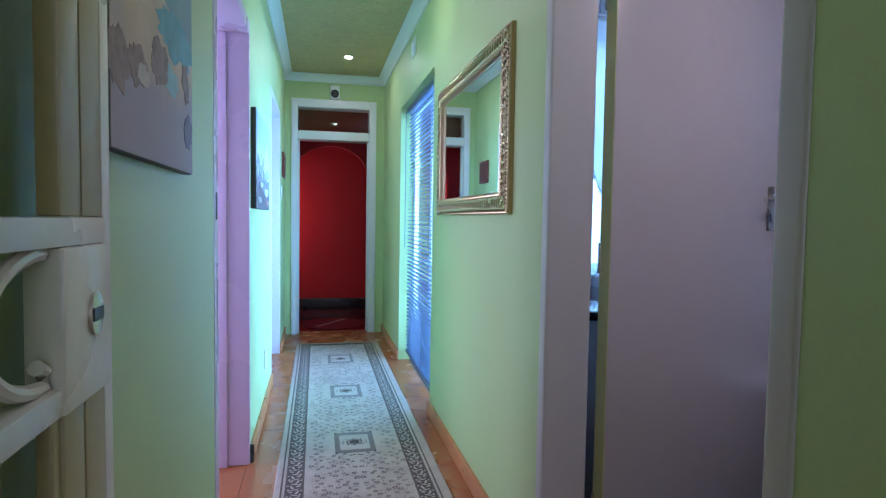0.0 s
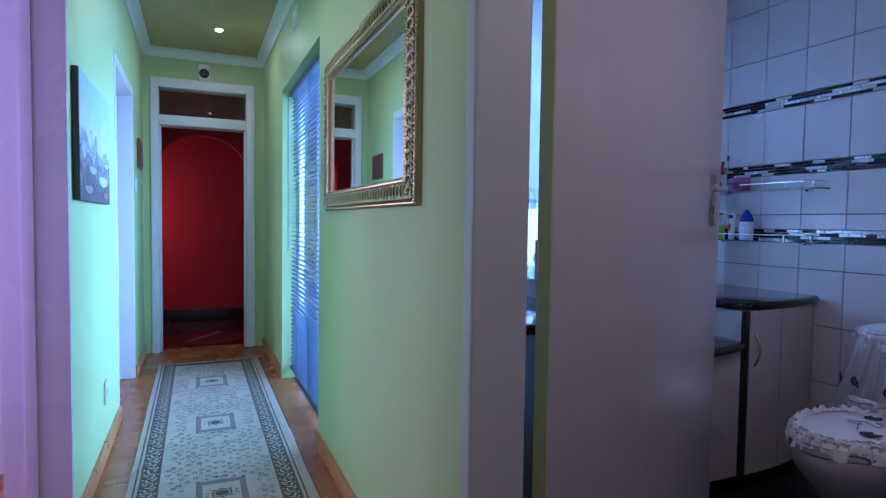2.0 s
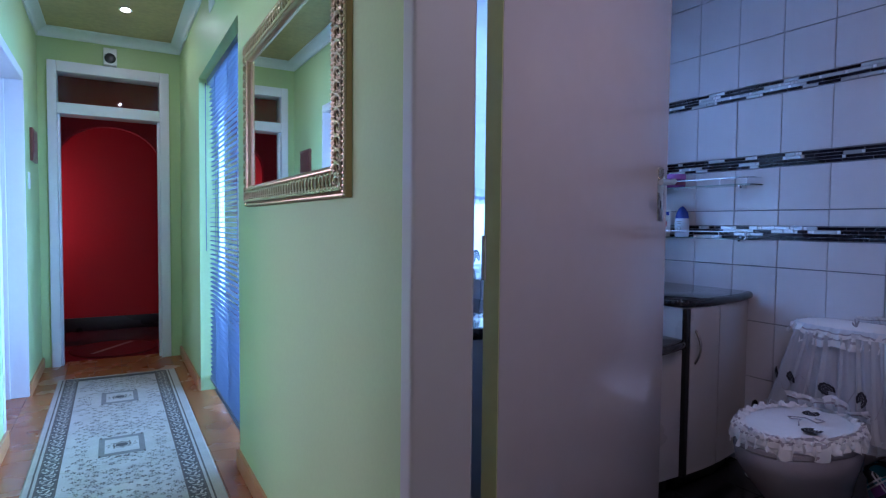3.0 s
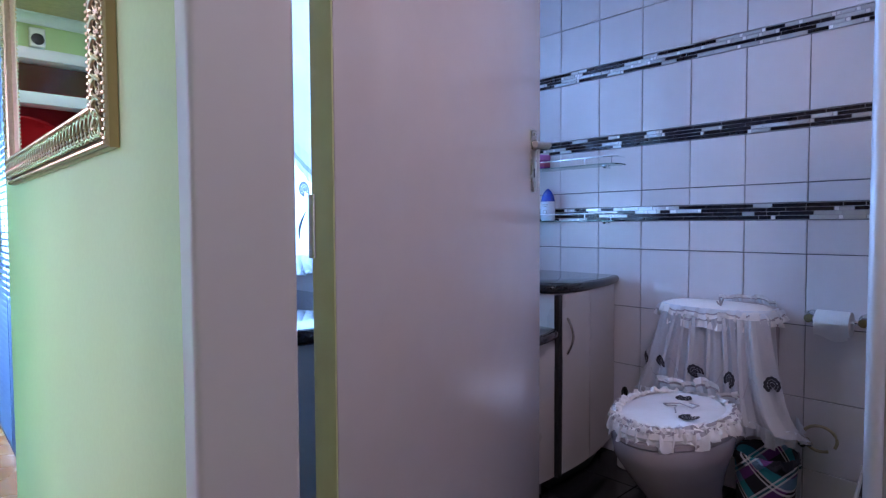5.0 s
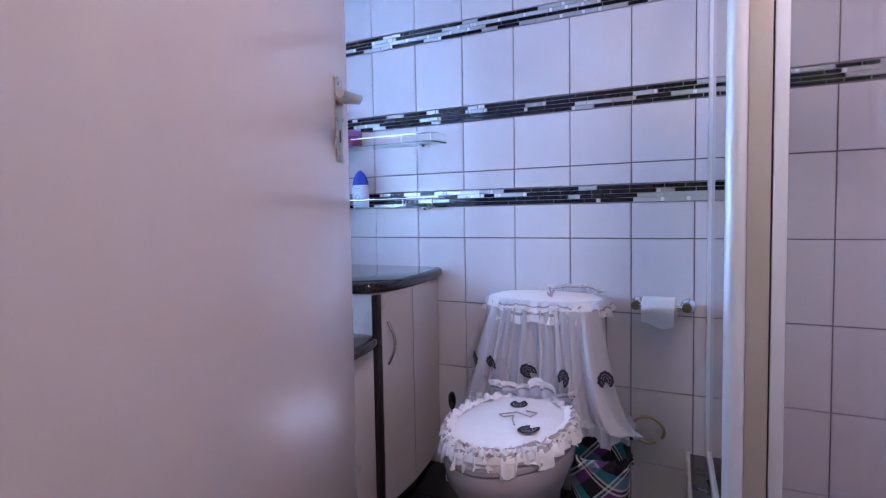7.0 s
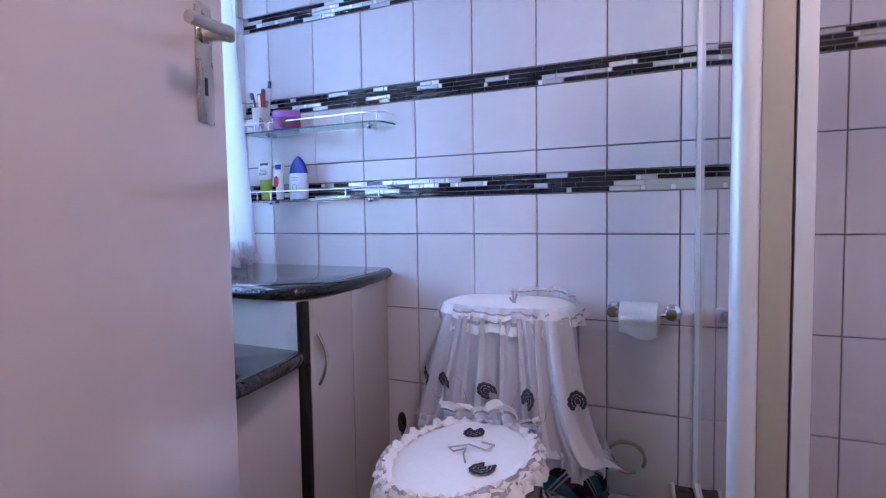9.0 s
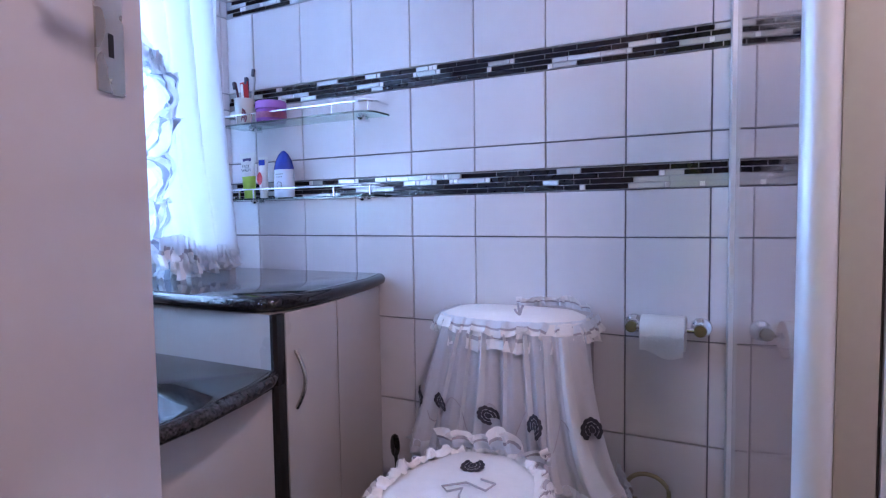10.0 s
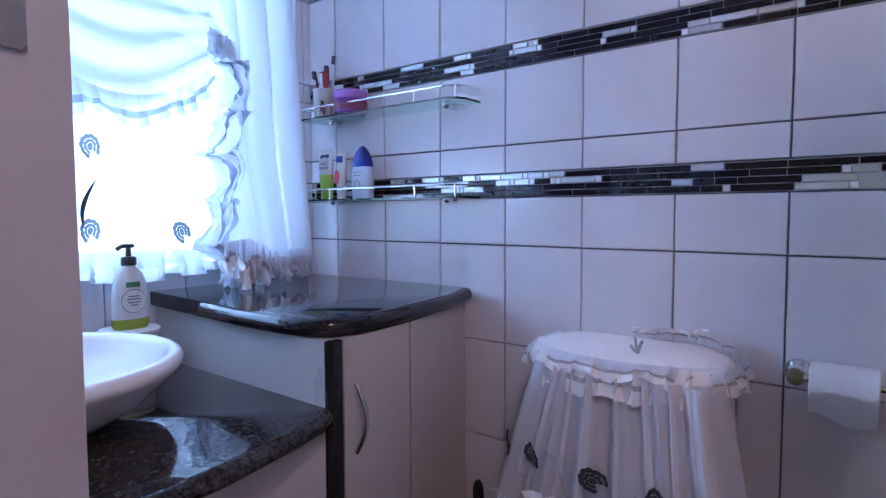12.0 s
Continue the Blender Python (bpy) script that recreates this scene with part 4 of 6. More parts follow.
# curtains
CZ = 2.40
cr = thing("curtain_rail", (2.8, 3.86, CZ), "white curtain rail above the bathroom window", "curtain rail")
bm = B()
tube(bm, [(1.75, 3.865, CZ), (3.66, 3.865, CZ)], 0.011, 10)
part("pole", bm, WHITE, cr)
for x in (1.8, 3.63):
    bm = B()
    box(bm, x - 0.01, x + 0.01, 3.86, YW, CZ - 0.012, CZ + 0.012, 0.002)
    part("bracket", bm, WHITE, cr)
cu = thing("curtain", (2.8, 3.85, CZ), "white voile curtain set with swag, ruffles and dark motifs", "curtain")
bm = B()
sheet(bm, lambda u, v: (1.78 + 1.62 * u, 3.868 + 0.006 * math.sin(u * 60 + 2 * v), 0.975 + (CZ - 0.975) * v), 120, 8)
part("voile", bm, VOILE, cu, "plain sheer voile")


def side_fold(u, v):
    # gathered right-hand curtain, narrower at the tie, full at the hem
    z = 0.93 + (CZ - 0.93) * v
    x0 = 3.27 + 0.045 * max(0.0, (1.25 - z) / 0.32) - 0.06 * max(0.0, (z - 1.6) / 0.8)
    x1 = 3.600 - 0.045 * v
    sweep = u + 0.10 * math.sin(2.2 * v)
    return (x0 + u * (x1 - x0), 3.815 + 0.036 * math.sin(sweep * 19 + 0.6) + 0.016 * math.sin(sweep * 41 + 3 * v) + 0.010 * noise.noise((9 * u, 1.5 * v, 2.0)), 0.93 + (CZ - 0.93) * v)


bm = B()
sheet(bm, side_fold, 90, 30)
part("side_drape", bm, DRAPE, cu, "gathered white side drape")


def swag_z(x):
    q = (x - 2.985) / 0.25
    return 1.318 + 0.125 * min(abs(q), 1.35) ** 2


def swag(u, v):
    # drape pulled to the tie points at both sides
    x = 2.74 + 0.505 * u
    q = abs(2 * u - 1)
    top, low = 2.38, swag_z(x) + 0.055
    z = low + (top - low) * v
    grip = max(0.0, (u - 0.45) / 0.55) ** 2 * max(0.0, 1 - v * 1.15)
    z += (1.575 + 0.22 * (z - 1.575) - z) * grip
    f = math.sin(v * 27 - 8 * (1 - q * q) + 1.1 * math.sin(4 * u)) + 0.4 * math.sin(v * 51 - 15 * (1 - q * q))
    return (x + 0.03 * (1 - v) * (2 * u - 1), 3.812 - 0.022 * (1 - q * q) * (1 - v) + 0.022 * f * (0.4 + 0.6 * q) * (1 - 0.5 * v), z)


bm = B()
sheet(bm, swag, 44, 90)
part("swag", bm, DRAPE, cu, "swagged white valance")
for k in range(9):
    v0 = 0.05 + 0.10 * k
    bm = B()
    sheet(bm, lambda u, v: Vector(swag(0.04 + 0.92 * u, min(1, v0 + (0.012 + 0.028 * (1 - (2 * u - 1) ** 2)) * v + 0.05 * (2 * u - 1) ** 2 * (1 if k % 2 else 0.2)))) + Vector((0, 0.004 + 0.006 * math.sin(math.pi * v), 0)), 40, 4)
    part("fold", bm, DRAPE, cu, "doubled fold of the swag")
bm = B()
sheet(bm, lambda u, v: (2.16 + 0.58 * u, 3.812 + 0.008 * math.sin(v * 30 + 8 * u), 1.35 + 0.25 * (2 * u - 1) ** 2 + (1.0 - 0.25 * (2 * u - 1) ** 2) * v), 24, 40)
part("swag", bm, DRAPE, cu, "swagged white valance")


def ruffle(name, path, width, waves, depth, material, drop=(0, 0, -1), out=(0, -1, 0), n=None, parent=cu, label="", phase=0.0, bands=None):
    """A gathered strip along a path: waves of pleats that flare away from the seam."""
    n = n or waves * 9
    pts = [Vector(p) for p in path]
    ln = [0.0]
    for a, b in zip(pts, pts[1:]):
        ln.append(ln[-1] + (b - a).length)
    D, O = Vector(drop), Vector(out)

    def at(t):
        t *= ln[-1]
        for i in range(len(pts) - 1):
            if t <= ln[i + 1] or i == len(pts) - 2:
                k = (t - ln[i]) / max(1e-9, ln[i + 1] - ln[i])
                return pts[i].lerp(pts[i + 1], k), (pts[i + 1] - pts[i]).normalized()

    def fn(u, v):
        p, d = at(u)
        ph = 2 * math.pi * waves * u + phase + 0.9 * math.sin(17 * u) + 2.2 * noise.noise((7 * u, phase, 3.1 * waves))
        wv = math.tanh(2.2 * math.sin(ph)) * (1 + 0.7 * noise.noise((waves * 0.7 * u, 5.0, phase))) + 0.25 * math.sin(2 * ph + 1)
        crumple = depth * (0.3 + v) * (noise.noise((waves * 1.7 * u, 2.6 * v, phase + 7)) + 0.5 * noise.noise((waves * 4.1 * u, 6 * v, phase + 3)))
        return (p + D * width * v * (1 + 0.5 * noise.noise((waves * 0.6 * u, phase, 9.0))) + O * (0.003 + depth * (0.25 + 0.75 * v) * (0.6 + wv) + crumple)
                + d * (depth * 0.9 * (0.3 + 0.7 * v) * math.cos(ph)))

    return pleated(name, fn, n, material, parent, label, bands)


def pleated(name, fn, n, material, parent, label, bands):
    """The strip in one piece, or cut along its length into bands of cloth and ribbon."""
    last = None
    for k, (v0, v1, m_, nm, lb) in enumerate(bands or ((0.0, 1.0, material, name, label),)):
        bm = B()
        sheet(bm, lambda u, v: fn(u, v0 + (v1 - v0) * v), n, max(2, round(7 * (v1 - v0))))
        last = part(nm, bm, m_, parent, lb)
    return last


def striped(a, b, label=""):
    return ((0.0, 0.46, a, "frill", label), (0.46, 0.60, RIBBON, "ribbon", "silver ribbon line"), (0.60, 1.0, b, "frill_edge", "white frill edge"))


edge_path = [(2.74 + 0.50 * i / 24, 3.793 - 0.02 * (1 - abs(2 * i / 24 - 1) ** 2), swag_z(2.74 + 0.50 * i / 24) + 0.082) for i in range(25)]
GREYBLUE = cloth_material("grey_blue_ribbon", (0.40, 0.45, 0.55), 0.40, 0.02)
blue_stripe = ((0.0, 0.50, RUFFLE, "swag_ruffle", "blue-grey ruffled swag edge"), (0.50, 0.70, GREYBLUE, "swag_ribbon", "grey ribbon line"), (0.70, 1.0, RUFFLE, "swag_ruffle", "ruffle edge"))
ruffle("swag_ruffle", edge_path, 0.078, 11, 0.013, RUFFLE, bands=blue_stripe)
ruffle("swag_ruffle", [(2.16 + 0.58 * i / 12, 3.79, 1.37 + 0.25 * (2 * i / 12 - 1) ** 2) for i in range(13)], 0.085, 8, 0.014, RUFFLE, bands=blue_stripe)


TAIL = ((1.60, 3.250), (1.53, 3.280), (1.44, 3.318), (1.34, 3.270), (1.27, 3.232), (1.21, 3.272), (1.12, 3.248), (1.02, 3.225), (0.95, 3.262), (0.90, 3.255))


def jabot(u, v):
    # a broad tail folded back on itself as it falls from the tie to the worktop
    fold = 2 * math.pi * 5.2 * v
    z = 1.60 - 0.69 * v
    xc = 3.255
    for (za, xa), (zb, xb) in zip(TAIL, TAIL[1:]):
        if zb <= z <= za:
            k = (za - z) / (za - zb)
            k = k * k * (3 - 2 * k)
            xc = xa + (xb - xa) * k
    w_ = 0.085 + 0.022 * math.sin(2 * math.pi * 2.6 * v + 1) + 0.03 * noise.noise((6 * v, 3.0, 1.0))
    return (xc + (u - 0.5) * w_ + 0.022 * noise.noise((4 * u, 17 * v, 5.0)) + 0.010 * noise.noise((9 * u, 45 * v, 2.0)),
            3.772 - 0.024 * math.cos(fold + 1.5 * u) + 0.024 * noise.noise((4 * u, 20 * v, 9.0)) + 0.012 * noise.noise((12 * u, 48 * v, 2.0)),
            z - 0.028 * math.sin(fold) * (0.3 + u) + 0.018 * noise.noise((5 * u, 20 * v, 0.5)))


for u0, u1, m_, nm in ((0.0, 0.34, RUFFLE, "jabot"), (0.34, 0.46, GREYBLUE, "jabot_ribbon"), (0.46, 0.80, RUFFLE, "jabot"), (0.80, 0.90, GREYBLUE, "jabot_ribbon"), (0.90, 1.0, RUFFLE, "jabot")):
    bm = B()
    sheet(bm, lambda u, v: jabot(u0 + (u1 - u0) * u, v), 6, 170)
    part(nm, bm, m_, cu, "cascading grey-white ruffle" if m_ is RUFFLE else "")
ruffle("jabot", [(3.23, 3.75, 1.02), (3.30, 3.735, 1.03), (3.37, 3.74, 1.0)], 0.11, 6, 0.017, SATIN, drop=(-0.15, -0.2, -0.95), label="white ruffle tail", bands=striped(RUFFLE, SATIN))
ruffle("tie_rosette", [(3.215, 3.775, 1.625), (3.285, 3.77, 1.60)], 0.060, 8, 0.006, DRAPE, drop=(0.25, 0, -1), label="gathered tie")
ruffle("hem_ruffle", [(3.32, 3.80, 0.985), (3.585, 3.80, 0.985)], 0.080, 11, 0.018, RUFFLE, label="ruffled hem", bands=striped(RUFFLE, SATIN))
ruffle("hem_ruffle", [(3.33, 3.775, 0.965), (3.575, 3.775, 0.965)], 0.060, 12, 0.016, RUFFLE, phase=1.0)
ruffle("hem_ruffle", [(1.80, 3.85, 1.02), (3.25, 3.85, 1.00)], 0.075, 26, 0.018, RUFFLE)


def palmette(bm, to_world, size, seed=0):
    """A scalloped embroidered fan with pale stitched lines left open between its rows, drawn through to_world(u, v, lift)."""
    def ring(k0, k1, a0, a1, lobes, lift):
        prev = None
        n = lobes * 4
        for i in range(n + 1):
            a = radians(a0 + (a1 - a0) * i / n)
            sc = 1 + 0.10 * abs(math.sin(math.pi * lobes * i / n)) + 0.04 * math.sin(3 * a + seed)
            pair = [bm.verts.new(to_world(0.42 * size * k * sc * math.cos(a), size * (-0.06 + 0.56 * k * sc * math.sin(a) + 0.05 * math.cos(a)), lift)) for k in (k0, k1)]
            if prev:
                bm.faces.new((prev[0], pair[0], pair[1], prev[1]))
            prev = pair

    ring(0.64, 1.0, -62, 242, 9, 0.0008)
    ring(0.34, 0.60, -70, 250, 7, 0.0010)
    ring(0.02, 0.30, -90, 270, 5, 0.0012)


for k, (x, z, r) in enumerate(((2.935, 1.275, 0.3), (2.928, 1.062, 0.1), (3.166, 1.052, 0.6), (2.70, 1.17, 0.2), (2.45, 1.05, 0.2), (2.35, 1.28, 0.4), (2.6, 1.02, 0.5))):
    bm = B()
    c, s_ = math.cos(r), math.sin(r)
    palmette(bm, lambda u, v, d: (x + u * c - v * s_, 3.857 - d, z + u * s_ + v * c), 0.054, k)
    part("motif", bm, MOTIFW, cu, "dark embroidered palmette")
    if z > 1.15:
        bm = B()
        loft(bm, [[(x + 0.012 - 0.035 * math.sin(q * 0.20) + w_, yy, z - 0.085 - 0.0125 * q) for w_, yy in ((-0.0012 - 0.006 * math.sin(math.pi * q / 10), 3.857), (0.0012 + 0.004 * math.sin(math.pi * q / 10), 3.857), (0.0, 3.8555))] for q in range(11)])
        part("stem", bm, MOTIFW, cu)

# basin, pump bottle, tub
bs = thing("vessel_basin", (2.655, 3.475, 0.708), "round white ceramic vessel basin on the granite top", "basin")
bm = B()
lathe(bm, (2.655, 3.475, 0.708), [(0.090, 0.0), (0.115, 0.003), (0.165, 0.022), (0.208, 0.050), (0.238, 0.078), (0.254, 0.094), (0.265, 0.104), (0.270, 0.114), (0.269, 0.123), (0.263, 0.130), (0.253, 0.133), (0.243, 0.130), (0.235, 0.120), (0.222, 0.096), (0.18, 0.058), (0.11, 0.030), (0.02, 0.022)], 56)
part("bowl", bm, CERAMIC, bs)
bm = B()
lathe(bm, (2.655, 3.475, 0.7275), [(0.022, 0.0), (0.022, 0.003), (0.014, 0.004)], 20)
part("drain", bm, CHROME, bs)
tb = thing("white_tub", (2.985, 3.79, 0.708), "round white lidded tub behind the basin", "container")
bm = B()
lathe(bm, (2.985, 3.79, 0.708), [(0.060, 0.0), (0.064, 0.004), (0.066, 0.088)], 32)
part("tub_body", bm, PLASTIC, tb)
bm = B()
lathe(bm, (2.985, 3.79, 0.796), [(0.071, 0.0), (0.072, 0.003), (0.072, 0.011), (0.069, 0.014), (0.06, 0.015)], 32)
part("lid", bm, PLASTIC, tb)
GEL = mat("green_soap", (0.50, 0.62, 0.08), 0.08, bump=0, amount=0.03, transmission=0.35)
CLEARP = mat("frosted_clear_plastic", (0.86, 0.89, 0.90), 0.18, bump=0, amount=0.02, transmission=0.25)
LABELW = mat("pale_label", (0.78, 0.80, 0.78), 0.4, amount=0.02)
LABELG = mat("green_label", (0.05, 0.25, 0.12), 0.4)
BARS = mat("label_print", (0.16, 0.18, 0.20), 0.5)
pb_ = thing("soap_dispenser", (2.985, 3.78, 0.811), "clear pump bottle with a little green liquid soap", "soap dispenser")
DXc, DYc, DZ0 = 2.985, 3.78, 0.8112
bm = B()
lathe(bm, (DXc, DYc, DZ0), [(0.040, 0.0), (0.044, 0.006), (0.046, 0.026)], 32, 1.0, 0.62)
part("soap", bm, GEL, pb_, "yellow-green soap")
bm = B()
lathe(bm, (DXc, DYc, DZ0 + 0.0262), [(0.046, 0.0), (0.045, 0.05), (0.040, 0.085), (0.032, 0.112), (0.018, 0.128), (0.016, 0.134)], 32, 1.0, 0.62)
part("bottle", bm, CLEARP, pb_)
bm = B()
lathe(bm, (DXc, DYc, DZ0 + 0.1604), [(0.017, 0), (0.018, 0.002), (0.018, 0.018), (0.015, 0.022), (0.007, 0.023), (0.006, 0.045), (0.007, 0.046)], 20)
pump = part("pump", bm, TRIM, pb_, "black pump head")
bm = B()
tube(bm, [(DXc + 0.012, DYc, DZ0 + 0.2095), (DXc - 0.02, DYc - 0.01, DZ0 + 0.2105), (DXc - 0.034, DYc - 0.018, DZ0 + 0.204)], 0.0055, 10)
part("spout", bm, TRIM, pump)


def disc_label(name, cx, cz, r, y, material, parent, sq=1.0):
    bm = B()
    n = 28
    loft(bm, [[(cx + r * math.cos(2 * math.pi * i / n), yy, cz + sq * r * math.sin(2 * math.pi * i / n)) for i in range(n)] for yy in (y, y - 0.0012)])
    return part(name, bm, material, parent)


disc_label("label", DXc - 0.004, DZ0 + 0.072, 0.030, DYc - 0.0285, BARS, pb_)
lb = disc_label("label", DXc - 0.004, DZ0 + 0.072, 0.0285, DYc - 0.0299, LABELW, pb_)
for k, (z, ww) in enumerate(((0.083, 0.026), (0.076, 0.034), (0.068, 0.03), (0.061, 0.018))):
    bm = B()
    box(bm, DXc - 0.004 - ww / 2, DXc - 0.004 + ww / 2, DYc - 0.0319, DYc - 0.0312, DZ0 + z, DZ0 + z + 0.0028)
    part("print_line", bm, BARS, lb)
bm = B()
box(bm, DXc - 0.02, DXc + 0.014, DYc - 0.0272, DYc - 0.0262, DZ0 + 0.107, DZ0 + 0.120, 0.0004)
part("brand_patch", bm, LABELG, pb_)
tp_ = thing("mixer_tap", (2.80, 3.84, 0.708), "chrome basin tap behind the bowl", "tap")
bm = B()
lathe(bm, (2.80, 3.84, 0.708), [(0.024, 0), (0.022, 0.006), (0.016, 0.02), (0.015, 0.17), (0.010, 0.178)], 20)
part("tap_body", bm, CHROME, tp_)
bm = B()
tube(bm, [(2.80, 3.84, 0.86), (2.785, 3.79, 0.875), (2.765, 3.73, 0.872), (2.758, 3.71, 0.86)], 0.010, 10)
part("spout", bm, CHROME, tp_)

# glass shelves
SHGLASS = mat("green_edge_glass", (0.58, 0.82, 0.78), 0.02, rough_var=0.0, transmission=1.0, bump=0, amount=0.0)
for zs in (1.412, 1.142):
    sh = thing("glass_shelf", (XW, 3.51, zs), "clear glass wall shelf with a chrome gallery rail", "shelf", "glass shelves")
    out = [(XW - 0.002, 3.845), (XW - 0.118, 3.845)] + [(XW - 0.118 + 0.05 * (1 - math.cos(a)), 3.235 - 0.05 * math.sin(a)) for a in [math.pi / 2 * k / 6 for k in range(7)]] + [(XW - 0.002, 3.185)]
    bm = B()
    prism(bm, out, zs, zs + 0.006)
    part("shelf_glass", bm, SHGLASS, sh, "green-edged glass plate", flat=True).visible_shadow = False
    rail = [(XW - 0.004, 3.838), (XW - 0.112, 3.838)] + [(XW - 0.112 + 0.05 * (1 - math.cos(a)), 3.24 - 0.05 * math.sin(a)) for a in [math.pi / 2 * k / 8 for k in range(9)]] + [(XW - 0.004, 3.19)]
    bm = B()
    tube(bm, [(x, y, zs + 0.038) for x, y in rail], 0.0032, 8)
    part("rail", bm, CHROME, sh)
    for x, y in ((XW - 0.112, 3.77), (XW - 0.112, 3.70), (XW - 0.112, 3.34), (XW - 0.098, 3.205)):
        bm = B()
        tube(bm, [(x, y, zs + 0.004), (x, y, zs + 0.040)], 0.003, 8)
        part("rail_post", bm, CHROME, sh)
    for y in (3.76, 3.27):
        bm = B()
        lathe(bm, (XW - 0.045, y, zs - 0.013), [(0.006, 0.0), (0.010, 0.003), (0.016, 0.009), (0.016, 0.0128)], 16)
        tube(bm, [(XW - 0.045, y, zs - 0.007), (XW - 0.001, y, zs - 0.007)], 0.006, 10)
        part("bracket", bm, CHROME, sh)

ZA, ZB = 1.4185, 1.1485
cup = thing("toothbrush_cup", (3.64, 3.775, ZA), "white plastic cup with a flower print", "cup")
bm = B()
lathe(bm, (3.64, 3.785, ZA), [(0.026, 0), (0.029, 0.002), (0.036, 0.10), (0.033, 0.10), (0.026, 0.006)], 28)
part("cup_body", bm, PLASTIC, cup)
bm = B()
rose = mat("rose_print", (0.30, 0.09, 0.12), 0.5)
palmette(bm, lambda u, v, d: (3.613 - d + 0.0, 3.765 + u, ZA + 0.035 + v), 0.045, 3)
part("flower_print", bm, rose, cup, "dark red printed flower")
REDP = mat("red_tube", (0.55, 0.02, 0.03), 0.3, amount=0.03)


def squeeze_tube(name, x, y, z, h, ww, tilt, material, cap, label, cap_h=0.02, cap_r=0.013, up=False):
    """A soft tube: flat crimp at one end, round cap at the other."""
    t = thing(name, (x, y, z), label, "tube")
    m = Matrix.Translation((x, y, z)) @ Matrix.Rotation(radians(tilt), 4, "X")
    rings = []
    for k in range(9):
        q = k / 8
        a = ww * (0.62 + 0.38 * q) / 2
        b = 0.016 * (1 - q) ** 0.7 + 0.001
        rings.append([m @ Vector((b * math.cos(2 * math.pi * i / 20), a * math.sin(2 * math.pi * i / 20), cap_h + (h - cap_h) * q)) for i in range(20)])
    bm = B()
    loft(bm, rings)
    body = part("tube_body", bm, material, t)
    bm = B()
    lathe(bm, (0, 0, 0), [(cap_r * 0.9, 0.0), (cap_r, 0.002), (cap_r, cap_h - 0.0005)], 20)
    bm.transform(m)
    part("cap", bm, cap, t)
    return t, m


BLUEP = mat("blue_plastic", (0.02, 0.05, 0.36), 0.22, amount=0.02)
tt, mm = squeeze_tube("toothpaste_tube", 3.640, 3.772, ZA + 0.008, 0.155, 0.042, -4, REDP, PLASTIC, "red and white toothpaste tube standing in the cup")
bm = B()
box(bm, -0.0125, -0.0115, -0.006, 0.006, 0.085, 0.145)
bm.transform(mm)
part("print_bar", bm, LABELW, tt)
for k, (dy, tilt, c, h) in enumerate(((-0.014, -9, (0.55, 0.55, 0.58), 0.20), (-0.004, -3, (0.03, 0.03, 0.05), 0.17), (0.016, 10, (0.12, 0.03, 0.06), 0.16))):
    tbr = thing("toothbrush", (3.645, 3.785 + dy, ZA), "slim toothbrush leaning in the cup", "toothbrush", "toothbrushes")
    m = Matrix.Translation((3.655 - 0.006 * k, 3.785 + dy, ZA + 0.008)) @ Matrix.Rotation(radians(-tilt), 4, "X")
    bm = B()
    tube(bm, [(0, 0, 0), (0, 0, h * 0.5), (0.002, 0, h * 0.75), (0, 0, h)], 0.0042, 8)
    bm.transform(m)
    part("handle", bm, mat("brush_handle", c, 0.3), tbr)
    bm = B()
    box(bm, -0.012, -0.004, -0.006, 0.006, h - 0.026, h + 0.002, 0.002)
    bm.transform(m)
    part("brush_head", bm, mat("brush_bristle", (0.09, 0.10, 0.14), 0.7), tbr)
jar = thing("purple_jar", (3.628, 3.642, ZA), "squat translucent purple cosmetics jar", "jar")
PURPLE = mat("purple_plastic", (0.34, 0.10, 0.42), 0.2, amount=0.04, transmission=0.3)
bm = B()
lathe(bm, (3.628, 3.642, ZA), [(0.048, 0), (0.052, 0.004), (0.053, 0.040), (0.051, 0.046)], 32)
part("jar_body", bm, PURPLE, jar)
bm = B()
lathe(bm, (3.628, 3.642, ZA + 0.0465), [(0.054, 0), (0.055, 0.002), (0.055, 0.024), (0.050, 0.028)], 32)
part("lid", bm, mat("lilac_lid", (0.42, 0.16, 0.50), 0.25), jar, "lilac screw lid")
bm = B()
lathe(bm, (3.629, 3.642, ZA + 0.012), [(0.0538, 0), (0.0538, 0.022)], 32, caps=False)
part("print_band", bm, mat("dusky_band", (0.28, 0.06, 0.14), 0.5, grain=120, amount=0.7), jar)

LIME = mat("lime_print", (0.36, 0.58, 0.06), 0.3, amount=0.03)
fw, mm = squeeze_tube("face_wash_tube", 3.618, 3.748, ZB, 0.168, 0.080, -2, PLASTIC, LIME, "white and lime-green face wash tube", 0.03, 0.02)
bm = B()
loft(bm, [[mm @ Vector(((0.0162 * (1 - q) ** 0.7 + 0.0022) * math.cos(t), (0.080 * (0.62 + 0.38 * q) / 2 + 0.0008) * math.sin(t), 0.031 + 0.139 * q)) for t in [2 * math.pi * i / 20 for i in range(20)]] for q in (0.02, 0.12, 0.25, 0.36)], caps=False)
part("green_band", bm, LIME, fw)
bm = B()
box(bm, -0.0062, -0.0048, -0.02, 0.02, 0.137, 0.148)
bm.transform(mm)
part("print_bar", bm, mat("dark_blue_print", (0.05, 0.05, 0.18), 0.4), fw)


